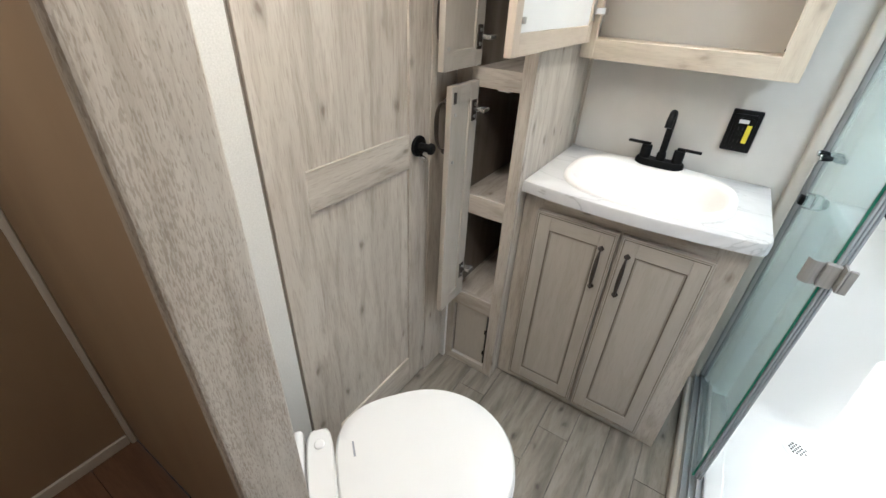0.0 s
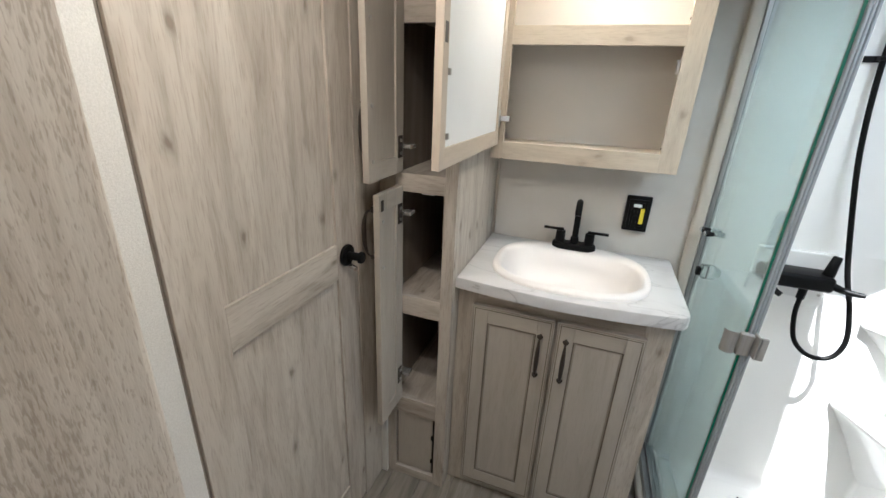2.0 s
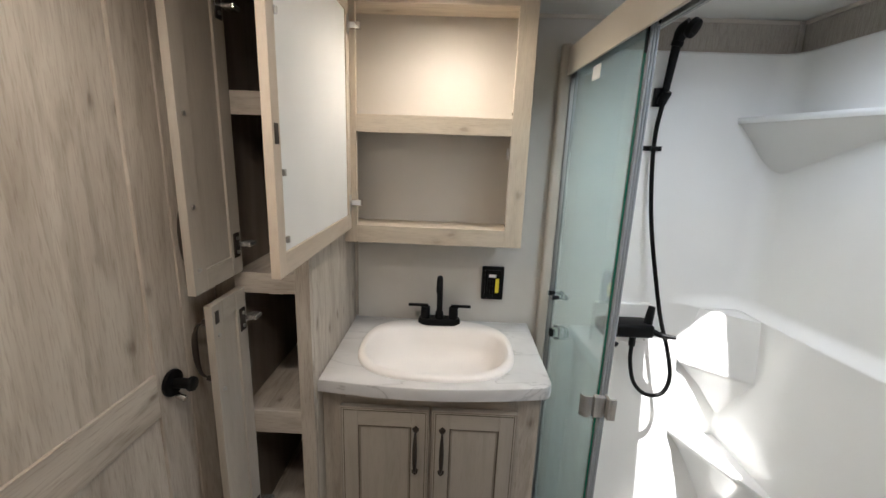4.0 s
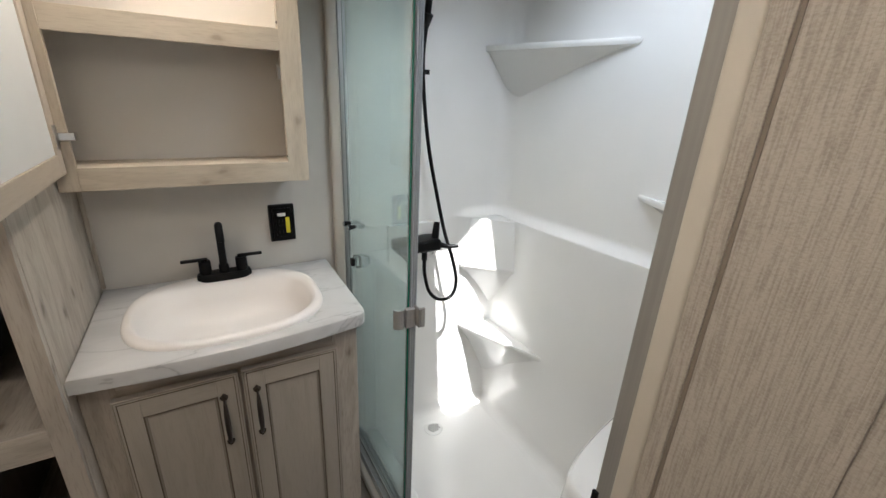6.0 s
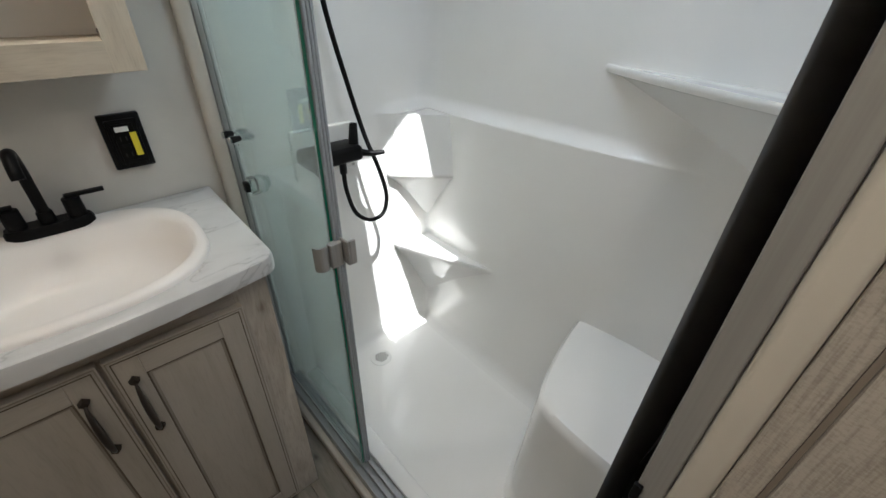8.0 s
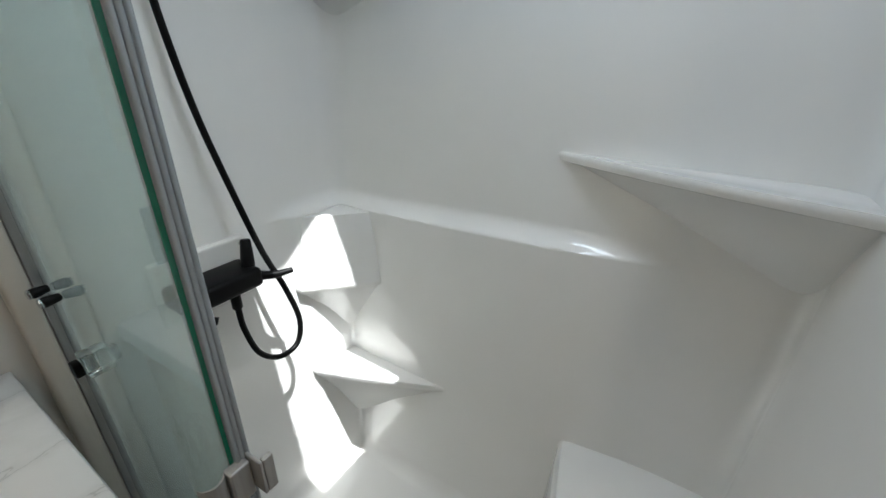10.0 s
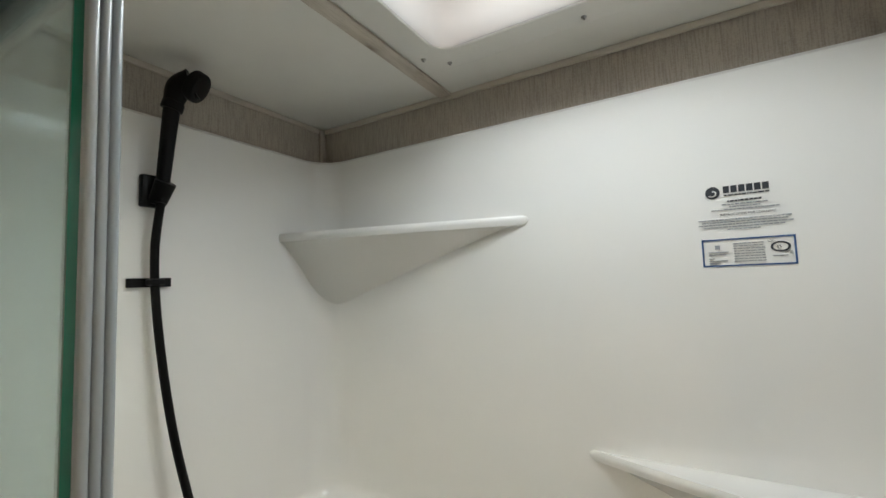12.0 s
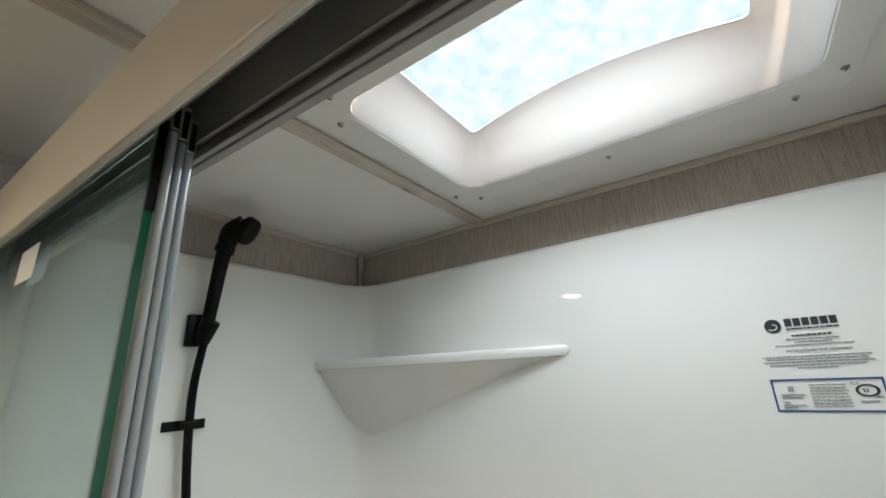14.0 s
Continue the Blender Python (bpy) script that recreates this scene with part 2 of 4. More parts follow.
SEAL.node_tree.nodes["Principled BSDF"].inputs["Transmission Weight"].default_value = 0.55
for dark_gloss in (BLACK, RUBBER, BLACK_PLASTIC):
    dark_gloss.node_tree.nodes["Principled BSDF"].inputs["Specular IOR Level"].default_value = 0.15
HINGE_METAL = material("bright_plated_steel", (0.80, 0.79, 0.77), 0.25, 0.85)
GREEN_EDGE = material("green_glass_edge", (0.01, 0.14, 0.08), 0.12)
YELLOW = material("yellow_sticker", (0.75, 0.62, 0.03), 0.5)
WHITE_PRINT = material("white_sticker", (0.8, 0.8, 0.78), 0.5)
BLUE_PRINT = material("blue_print", (0.03, 0.09, 0.24), 0.5)
DARK_PRINT = material("dark_print", (0.03, 0.035, 0.045), 0.5)
GREY_PRINT = material("grey_print", (0.30, 0.32, 0.35), 0.5)
STEEL = material("steel_screw", (0.5, 0.49, 0.47), 0.35, 1.0)
# Brown that paints the shadow lying in the wallpaper's crease.
SEAM_SHADE = material("seam_shade", (0.24, 0.20, 0.16), 0.7, dark=(0.18, 0.15, 0.12), scale=(30, 30, 4))
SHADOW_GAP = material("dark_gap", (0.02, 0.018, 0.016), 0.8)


def marble_material():
    m = bpy.data.materials.new("white_marble_laminate")
    m.use_nodes = True
    t = m.node_tree
    b = t.nodes["Principled BSDF"]
    b.inputs["Roughness"].default_value = 0.28
    co = t.nodes.new("ShaderNodeTexCoord")
    mp = t.nodes.new("ShaderNodeMapping")
    mp.inputs["Rotation"].default_value = (0.3, 0.2, radians(62))
    mp.inputs["Scale"].default_value = (2.2, 8.0, 4.0)
    t.links.new(co.outputs["Object"], mp.inputs[0])
    n = t.nodes.new("ShaderNodeTexNoise")
    n.inputs["Scale"].default_value, n.inputs["Detail"].default_value, n.inputs["Distortion"].default_value = 0.8, 5.0, 1.3
    t.links.new(mp.outputs[0], n.inputs[0])
    r = t.nodes.new("ShaderNodeValToRGB")
    e = r.color_ramp.elements
    e[0].position, e[0].color = 0.36, (0.56, 0.555, 0.55, 1)
    e[1].position, e[1].color = 0.66, (0.64, 0.635, 0.63, 1)
    for p, c in ((0.45, 0.61), (0.487, 0.57), (0.495, 0.40), (0.502, 0.57), (0.55, 0.62)):
        e.new(p).color = (c, c * 0.99, c * 0.985, 1)
    t.links.new(n.outputs[0], r.inputs[0])
    t.links.new(r.outputs[0], b.inputs["Base Color"])
    return m


MARBLE = marble_material()


def glass_material(name, tint, milk):
    """Thick glass with a faint film that scatters some light."""
    m = bpy.data.materials.new(name)
    m.use_nodes = True
    t = m.node_tree
    b = t.nodes["Principled BSDF"]
    b.inputs["Base Color"].default_value = (*tint, 1)
    b.inputs["Roughness"].default_value, b.inputs["IOR"].default_value = 0.02, 1.45
    b.inputs["Transmission Weight"].default_value = 1.0
    film = t.nodes.new("ShaderNodeBsdfTranslucent")
    film.inputs[0].default_value = (*tint, 1)
    diff = t.nodes.new("ShaderNodeBsdfDiffuse")
    diff.inputs[0].default_value = (*tint, 1)
    both = t.nodes.new("ShaderNodeMixShader")
    mix = t.nodes.new("ShaderNodeMixShader")
    mix.inputs[0].default_value = milk
    t.links.new(film.outputs[0], both.inputs[1])
    t.links.new(diff.outputs[0], both.inputs[2])
    t.links.new(b.outputs[0], mix.inputs[1])
    t.links.new(both.outputs[0], mix.inputs[2])
    t.links.new(mix.outputs[0], t.nodes["Material Output"].inputs[0])
    return m


GLASS = glass_material("green_tinted_glass", (0.84, 0.925, 0.915), 0.04)


def mottling_glazing():
    """Clear, faintly milky plastic glazing. Its tint ripples paint caustic mottling into the sunlight."""
    m = bpy.data.materials.new("skylight_glazing")
    m.use_nodes = True
    t = m.node_tree
    co = t.nodes.new("ShaderNodeTexCoord")
    n = t.nodes.new("ShaderNodeTexNoise")
    n.inputs["Scale"].default_value, n.inputs["Detail"].default_value, n.inputs["Distortion"].default_value = 34.0, 2.0, 0.8
    t.links.new(co.outputs["Object"], n.inputs[0])
    r = t.nodes.new("ShaderNodeValToRGB")
    r.color_ramp.elements[0].position, r.color_ramp.elements[1].position = 0.40, 0.60
    r.color_ramp.elements[0].color, r.color_ramp.elements[1].color = (0.70, 0.70, 0.70, 1), (0.56, 0.56, 0.56, 1)
    t.links.new(n.outputs[0], r.inputs[0])
    clear = t.nodes.new("ShaderNodeBsdfTransparent")
    milk = t.nodes.new("ShaderNodeBsdfTranslucent")
    milk.inputs[0].default_value = (0.80, 0.86, 0.90, 1)
    mix = t.nodes.new("ShaderNodeMixShader")
    t.links.new(r.outputs[0], clear.inputs[0])
    mix.inputs[0].default_value = 0.05
    t.links.new(clear.outputs[0], mix.inputs[1])
    t.links.new(milk.outputs[0], mix.inputs[2])
    t.links.new(mix.outputs[0], t.nodes["Material Output"].inputs[0])
    return m


DOME_PANE = mottling_glazing()


def lamp_material():
    m = bpy.data.materials.new("lit_lens")
    m.use_nodes = True
    b = m.node_tree.nodes["Principled BSDF"]
    b.inputs["Emission Color"].default_value = (1.0, 0.83, 0.62, 1)
    b.inputs["Emission Strength"].default_value = 9.0
    return m


LAMP_LENS = lamp_material()

# ---- building blocks ----
ORIGIN = {}


def thing(name, x, y, z, label, category, group="", kind=""):
    """A thing's Empty at its base."""
    ob = new(name)
    ob.location = (x, y, z)
    ob.empty_display_size = 0.02
    ORIGIN[ob] = Vector((x, y, z))
    return tagged(ob, label, category, group, kind)


def part(name, bm, mat, parent, label="", smooth=False):
    """Links a bmesh, given in world places, as one mesh under a thing or a part."""
    me = bpy.data.meshes.new(name)
    bmesh.ops.recalc_face_normals(bm, faces=bm.faces[:])
    bm.to_mesh(me)
    bm.free()
    me.materials.append(mat)
    if smooth:
        me.shade_smooth()
        me.set_sharp_from_angle(angle=radians(40))
    ob = new(name, me)
    o = ORIGIN.get(parent, Vector((0, 0, 0))) if parent else Vector((0, 0, 0))
    me.transform(Matrix.Translation(-o))
    ORIGIN[ob] = o
    if parent:
        ob.parent = parent
    return tagged(ob, label)


def solo(name, bm, mat, label, category, kind="", smooth=False, group=""):
    """A thing or piece of the setting that is one mesh."""
    return tagged(part(name, bm, mat, None, smooth=smooth), label, category, group, kind)


def box(x0, x1, y0, y1, z0, z1, bevel=0.0, m=None, bm=None, seg=2):
    bm2 = bmesh.new()
    bmesh.ops.create_cube(bm2, size=1.0)
    bmesh.ops.scale(bm2, vec=(abs(x1 - x0), abs(y1 - y0), abs(z1 - z0)), verts=bm2.verts)
    bmesh.ops.translate(bm2, vec=((x0 + x1) / 2, (y0 + y1) / 2, (z0 + z1) / 2), verts=bm2.verts)
    if bevel:
        bmesh.ops.bevel(bm2, geom=bm2.edges[:], offset=bevel, segments=seg, affect="EDGES", profile=0.5)
    if m:
        bmesh.ops.transform(bm2, matrix=m, verts=bm2.verts)
    return merged(bm, bm2)


def merged(bm, bm2):
    if bm is None:
        return bm2
    me = bpy.data.meshes.new("tmp")
    bm2.to_mesh(me)
    bm2.free()
    bm.from_mesh(me)
    bpy.data.meshes.remove(me)
    return bm


def cyl(p, q, r0, r1=None, seg=20, bevel=0.0, bm=None):
    """A round bar from p to q."""
    p, q = Vector(p), Vector(q)
    bm2 = bmesh.new()
    bmesh.ops.create_cone(bm2, cap_ends=True, segments=seg, radius1=r0, radius2=r0 if r1 is None else r1, depth=(q - p).length)
    if bevel:
        rims = [e for e in bm2.edges if any(len(f.verts) > 4 for f in e.link_faces)]
        bmesh.ops.bevel(bm2, geom=rims, offset=bevel, segments=2, affect="EDGES", profile=0.5)
    m = Matrix.Translation((p + q) / 2) @ (q - p).to_track_quat("Z", "Y").to_matrix().to_4x4()
    bmesh.ops.transform(bm2, matrix=m, verts=bm2.verts)
    return merged(bm, bm2)


def smooth_path(points, steps=10):
    """Catmull-Rom through the points."""
    pts = [Vector(p) for p in points]
    pts = [pts[0] * 2 - pts[1]] + pts + [pts[-1] * 2 - pts[-2]]
    out = []
    for i in range(1, len(pts) - 2):
        a, b, c, d = pts[i - 1:i + 3]
        for k in range(steps):
            u = k / steps
            out.append(0.5 * (2 * b + (c - a) * u + (2 * a - 5 * b + 4 * c - d) * u * u + (3 * b - a - 3 * c + d) * u ** 3))
    return out + [pts[-2]]


def tube(points, r, steps=10, seg=12, radii=None, swell=0.0):
    """A round tube along a smooth path."""
    pts = smooth_path(points, steps)
    bm = bmesh.new()
    rings = []
    up = Vector((0.3, 0.5, 0.8))
    for i, p in enumerate(pts):
        d = (pts[min(i + 1, len(pts) - 1)] - pts[max(i - 1, 0)]).normalized()
        a = up - d * up.dot(d)
        a.normalize()
        up = a
        b = d.cross(a)
        rr = r if radii is None else radii[0] + (radii[1] - radii[0]) * i / (len(pts) - 1)
        rr += swell * math.cos(2 * math.pi * (i / (len(pts) - 1) - 0.5))
        rings.append([bm.verts.new(p + rr * (math.cos(t) * a + math.sin(t) * b)) for t in (2 * math.pi * k / seg for k in range(seg))])
    for r0, r1 in zip(rings, rings[1:]):
        for k in range(seg):
            bm.faces.new((r0[k], r0[(k + 1) % seg], r1[(k + 1) % seg], r1[k]))
    bm.faces.new(rings[0][::-1])
    bm.faces.new(rings[-1])
    return bm


def loft(rings, cap0=True, cap1=True):
    """A skin over closed rings of the same count."""
    bm = bmesh.new()
    vs = [[bm.verts.new(p) for p in ring] for ring in rings]
    n = len(vs[0])
    for a, b in zip(vs, vs[1:]):
        for k in range(n):
            bm.faces.new((a[k], a[(k + 1) % n], b[(k + 1) % n], b[k]))
    if cap0:
        bm.faces.new(vs[0][::-1])
    if cap1:
        bm.faces.new(vs[-1])
    return bm


def superoval(cx, cy, z, rx, ry, power=2.6, n=48):
    out = []
    for k in range(n):
        a = 2 * math.pi * k / n
        c, s = math.cos(a), math.sin(a)
        out.append((cx + rx * math.copysign(abs(c) ** (2 / power), c), cy + ry * math.copysign(abs(s) ** (2 / power), s), z))
    return out


def slab(outline, z0, z1, bevel=0.0, seg=3):
    """A flat piece of any outline."""
    bm = bmesh.new()
    low = [bm.verts.new((x, y, z0)) for x, y in outline]
    top = [bm.verts.new((x, y, z1)) for x, y in outline]
    n = len(low)
    for k in range(n):
        bm.faces.new((low[k], low[(k + 1) % n], top[(k + 1) % n], top[k]))
    bm.faces.new(low[::-1])
    tf = bm.faces.new(top)
    if bevel:
        bmesh.ops.bevel(bm, geom=list(tf.edges), offset=bevel, segments=seg, affect="EDGES", profile=0.5)
    return bm


def panel_door(name, parent, origin, ux, uz, un, w, h, thick, stile, rail_top, rail_bot, mat_z, mat_x, panel_mat=None, recess=0.007, glaze=None, proud=0.0, mid=None):
    """A framed door: stiles, rails and sunk panels. origin is a lower corner; ux, uz, un run along its width, height and outward normal."""
    o, ux, uz, un = (Vector(v) for v in (origin, ux, uz, un))
    m = Matrix(((*(ux), 0), (*(un), 0), (*(uz), 0), (0, 0, 0, 1))).transposed()
    m.translation = o

    def piece(n, x0, x1, z0, z1, y0, y1, mat, bev=0.0015, under=parent, label=""):
        return part(n, box(x0, x1, y0, y1, z0, z1, bev, m), mat, under, label)

    piece("stile", 0, stile, 0, h, 0, thick, mat_z)
    piece("stile", w - stile, w, 0, h, 0, thick, mat_z)
    piece("rail", stile, w - stile, 0, rail_bot, 0, thick - 0.0004, mat_x)
    piece("rail", stile, w - stile, h - rail_top, h, 0, thick - 0.0004, mat_x)
    gaps = [(rail_bot, h - rail_top)]
    if mid:
        piece("rail", stile, w - stile, mid[0], mid[1], 0, thick - 0.0004, mat_x)
        gaps = [(rail_bot, mid[0]), (mid[1], h - rail_top)]
    for z0, z1 in gaps:
        pn = piece("panel", stile - 0.001, w - stile + 0.001, z0 - 0.001, z1 + 0.001, recess * 0.6, thick - recess, panel_mat or mat_z, 0.0)
        if glaze:
            e, g, y0, y1 = stile, 0.0035, thick - recess - 0.002, thick - recess + 0.0035
            for a0, a1, c0, c1 in ((e, e + g, z0, z1), (w - e - g, w - e, z0, z1), (e + g, w - e - g, z0, z0 + g), (e + g, w - e - g, z1 - g, z1)):
                piece("glazed_bead", a0, a1, c0, c1, y0, y1, glaze, 0.0, pn, "dark glazed bead")
            f = 0.0085
            for a0, a1, c0, c1 in ((e + g, e + f, z0 + g, z1 - g), (w - e - f, w - e - g, z0 + g, z1 - g), (e + f, w - e - f, z0 + g, z0 + f), (e + f, w - e - f, z1 - f, z1 - g)):
                piece("bevel_strip", a0, a1, c0, c1, y0, y1 - 0.0015, GLAZED_BEVEL, 0.0, pn, "softly glazed bevel")
    return m


# ---- structure: floors, walls, ceiling ----
CEIL, NORTH, WEST, FLOOR = 2.003, 1.50, -0.535, -0.06
SHOWER_BACK, SHOWER_SIDE, SHOWER_END = 1.257, 1.475, 0.285
PAN = -0.045

solo("subfloor", box(-1.3, 1.45, -1.5, 1.7, FLOOR - 0.09, FLOOR - 0.012), SHADOW_GAP, "dark subfloor under the planks", "floor", "structure")
solo("wall_north", box(-0.62, 1.40, NORTH, NORTH + 0.06, FLOOR - 0.01, CEIL + 0.03), WALL, "pale greige wallboard behind the vanity", "wall", "structure")
solo("wall_east", box(1.278, 1.36, 0.24, NORTH - 0.001, FLOOR - 0.01, CEIL + 0.03), PAPER, "woven beige wallpaper wall behind the shower", "wall", "structure")
solo("wall_west", box(WEST - 0.06, WEST + 0.012, -0.004, 0.244, FLOOR, CEIL), LINEN_WHITE, "white textured wallboard beside the door", "wall", "structure")
solo("wall_west_outer", box(WEST - 0.10, WEST - 0.062, 0.0, NORTH, FLOOR, CEIL), WALL, "plain wall behind the bathroom door", "wall", "structure")
solo("wall_partition", box(-1.199, -0.161, -0.040, -0.021, FLOOR, CEIL), HALL_TAN, "plain brown partition beside the doorway", "wall", "structure")
solo("wall_hall_west", box(-1.26, -1.2, -1.4, 0.05, FLOOR, CEIL), HALL_TAN, "plain brown wall at the end of the hall", "wall", "structure")
solo("wall_hall_south", box(-1.26, 0.75, -1.46, -1.401, FLOOR, CEIL), PAPER, "plain wallpaper wall behind the walker", "wall", "structure")

# roof deck and ceiling with the skylight's opening
SX0, SX1, SY0, SY1 = 0.748, 1.094, 0.441, 0.990
bm = box(-1.26, SX0, -1.5, 1.56, CEIL, CEIL + 0.03)
box(SX1, 1.40, -1.5, 1.56, CEIL, CEIL + 0.03, bm=bm)
box(SX0, SX1, -1.5, SY0, CEIL, CEIL + 0.03, bm=bm)
box(SX0, SX1, SY1, 1.56, CEIL, CEIL + 0.03, bm=bm)
solo("ceiling", bm, CEILING, "smooth white ceiling board", "ceiling", "structure")
solo("ceiling_batten", box(0.0, 1.277, 1.060, 1.094, CEIL - 0.006, CEIL - 0.0005, 0.001), WOOD_X, "thin grey wood batten over a ceiling seam", "trim", "structure")

# wallpaper band and trim above the shower
solo("wallpaper_band", box(0.60, 1.277, NORTH - 0.005, NORTH - 0.001, 1.86, CEIL - 0.001), PAPER, "strip of woven beige wallpaper above the shower", "trim", "structure")
solo("corner_trim", box(1.256, 1.277, 1.484, 1.4945, 1.88, CEIL - 0.001, 0.003), PAPER, "slim beige corner bead above the shower", "trim", "structure")
solo("ceiling_trim", box(1.269, 1.2775, 0.26, 1.483, CEIL - 0.014, CEIL - 0.001, 0.002), BEIGE_TRIM, "thin beige bead at the ceiling edge", "trim", "structure")
solo("ceiling_trim", box(-0.22, 1.255, NORTH - 0.012, NORTH - 0.0055, CEIL - 0.014, CEIL - 0.001, 0.002), BEIGE_TRIM, "thin beige bead at the ceiling edge", "trim", "structure")

solo("corner_trim", box(-1.1985, -1.177, -0.059, -0.0405, FLOOR, CEIL - 0.001, 0.005), BEIGE_TRIM, "beige bead in the hall corner", "trim", "structure")
solo("baseboard", box(-1.1985, -1.187, -1.39, -0.0605, FLOOR, FLOOR + 0.045, 0.003), BEIGE_TRIM, "low beige baseboard in the hall", "trim", "structure")

# ---- doorway jamb and the bathroom door ----
jamb = thing("door_jamb", -0.15, -0.05, FLOOR, "grey oak doorway jamb with a rounded edge", "door frame", kind="structure")
part("lining_board", box(-0.160, -0.141, -0.106, -0.018, FLOOR, CEIL - 0.001, 0.006, seg=3), JAMB_WOOD, jamb)

door = thing("bathroom_door", -0.53, 0.26, FLOOR + 0.01, "closed grey oak panel door with a black lever", "door")
panel_door("bathroom_door", door, (-0.552, 0.256, FLOOR + 0.02), (0, 1, 0), (0, 0, 1), (1, 0, 0), 0.584, 2.0, 0.026, 0.102, 0.10, 0.145, WOOD_Z, WOOD_Y, recess=0.007, mid=(0.962, 1.068))
handle = part("door_handle", cyl((-0.526, 0.777, 0.986), (-0.514, 0.777, 0.986), 0.032, bevel=0.004, seg=28), BLACK, door, "matte black round rosette", True)
bm = cyl((-0.515, 0.777, 0.986), (-0.479, 0.777, 0.986), 0.012, bevel=0.002)
part("lever", merged(bm, cyl((-0.479, 0.777, 0.986), (-0.467, 0.777, 0.986), 0.018, 0.016, bevel=0.003)), BLACK, handle, smooth=True)
part("thumb_turn", cyl((-0.507, 0.770, 0.959), (-0.485, 0.766, 0.953), 0.008, bevel=0.002), CHROME, handle, smooth=True)
solo("door_casing", box(-0.60, -0.524, 0.842, 0.981, FLOOR, CEIL - 0.001, 0.003), WOOD_Z, "grey oak post between door and linen cabinet", "door frame", "structure")
solo("door_gap", box(-0.562, -0.533, 0.2443, 0.2555, FLOOR, CEIL - 0.001), SHADED_LINING_AND_SEAL, "brown seal in the gap beside the door", "trim", "structure")
solo("door_header", box(-0.60, -0.527, 0.246, 0.841, 1.962, CEIL - 0.001, 0.002), WOOD_Y, "grey oak head casing above the door", "door frame", "structure")

# ---- linen cabinet ----
LX0, LX1, LY = -0.527, -0.263, 0.982
OX0, OX1 = -0.468, -0.304
linen = thing("linen_cabinet", -0.39, 1.2, FLOOR, "tall grey oak linen cabinet with both doors open", "cabinet")
part("stile", box(LX0 + 0.004, OX0, LY, LY + 0.018, FLOOR, CEIL - 0.002, 0.001), WOOD_Z, linen)
part("stile", box(OX1, LX1, LY, LY + 0.018, FLOOR, CEIL - 0.002, 0.001), WOOD_Z, linen)
for z0, z1 in ((FLOOR, -0.022), (0.266, 0.337), (0.704, 0.776), (1.140, 1.197), (1.604, 1.660), (1.95, CEIL - 0.003)):
    part("rail", box(OX0, OX1, LY + 0.0005, LY + 0.0175, z0, z1, 0.001), WOOD_X, linen)
part("side_panel", box(LX1 - 0.012, LX1 + 0.001, LY + 0.0185, NORTH - 0.001, FLOOR, CEIL - 0.002), WOOD_Z, linen)
# Inner sides and back carry the cabinet's inner shade in their colour.
part("inner_panel", box(OX0 - 0.030, OX0 - 0.018, LY + 0.0185, NORTH - 0.001, FLOOR, CEIL - 0.002), SHADED_LINING_AND_SEAL, linen, "brown inner side, darkened for the shade inside")
part("inner_panel", box(LX1 - 0.0165, LX1 - 0.0125, LY + 0.0185, NORTH - 0.021, FLOOR, CEIL - 0.002), SHADED_LINING_AND_SEAL, linen, "brown inner side, darkened for the shade inside")
part("back_panel", box(OX0 - 0.017, LX1 - 0.017, NORTH - 0.02, NORTH - 0.012, FLOOR, CEIL - 0.002), SHADED_LINING_AND_SEAL, linen, "brown back, darkened for the shade inside")
for z in (0.328, 0.766, 1.187, 1.650):
    part("shelf", box(OX0 - 0.017, LX1 - 0.0168, LY + 0.018, NORTH - 0.021, z - 0.015, z), WOOD_Y, linen)
vent = part("toe_panel", box(OX0 + 0.006, OX1 - 0.012, LY + 0.010, LY + 0.016, -0.016, 0.260, 0.001), TAUPE_Z, linen, "removable recessed wood panel")
part("panel_gap", box(OX0 + 0.0005, OX1 - 0.0005, LY + 0.0165, LY + 0.018, -0.0215, 0.2655), SHADOW_GAP, linen)
for z in (0.04, 0.16):
    part("clip", box(OX1 - 0.016, OX1 - 0.010, LY + 0.006, LY + 0.0105, z, z + 0.02, 0.001), BLACK_PLASTIC, vent)
part("catch", box(-0.385, -0.345, LY + 0.018, LY + 0.036, 1.132, 1.140, 0.001), WHITE_PRINT, linen, "white catch plate")
solo("baseboard", box(-0.5235, -0.500, 0.9655, 0.9815, FLOOR, 0.29, 0.002), LINEN_WHITE, "white strip at the cabinet's foot", "trim", "structure")


def cup_hinge(x, y, z, parent):
    """A concealed hinge: cup plate, arm and mount."""
    h = part("hinge", box(x, x + 0.003, y - 0.036, y - 0.010, z - 0.032, z + 0.032, 0.001), BRONZE, parent, "dark concealed hinge with chrome arm")
    part("arm", box(x + 0.001, x + 0.034, y - 0.016, y + 0.020, z - 0.006, z + 0.006, 0.003), HINGE_METAL, h)
    for dz in (-0.018, 0.018):
        part("screw", cyl((x + 0.002, y - 0.022, z + dz), (x + 0.006, y - 0.022, z + dz), 0.005), STEEL, h)


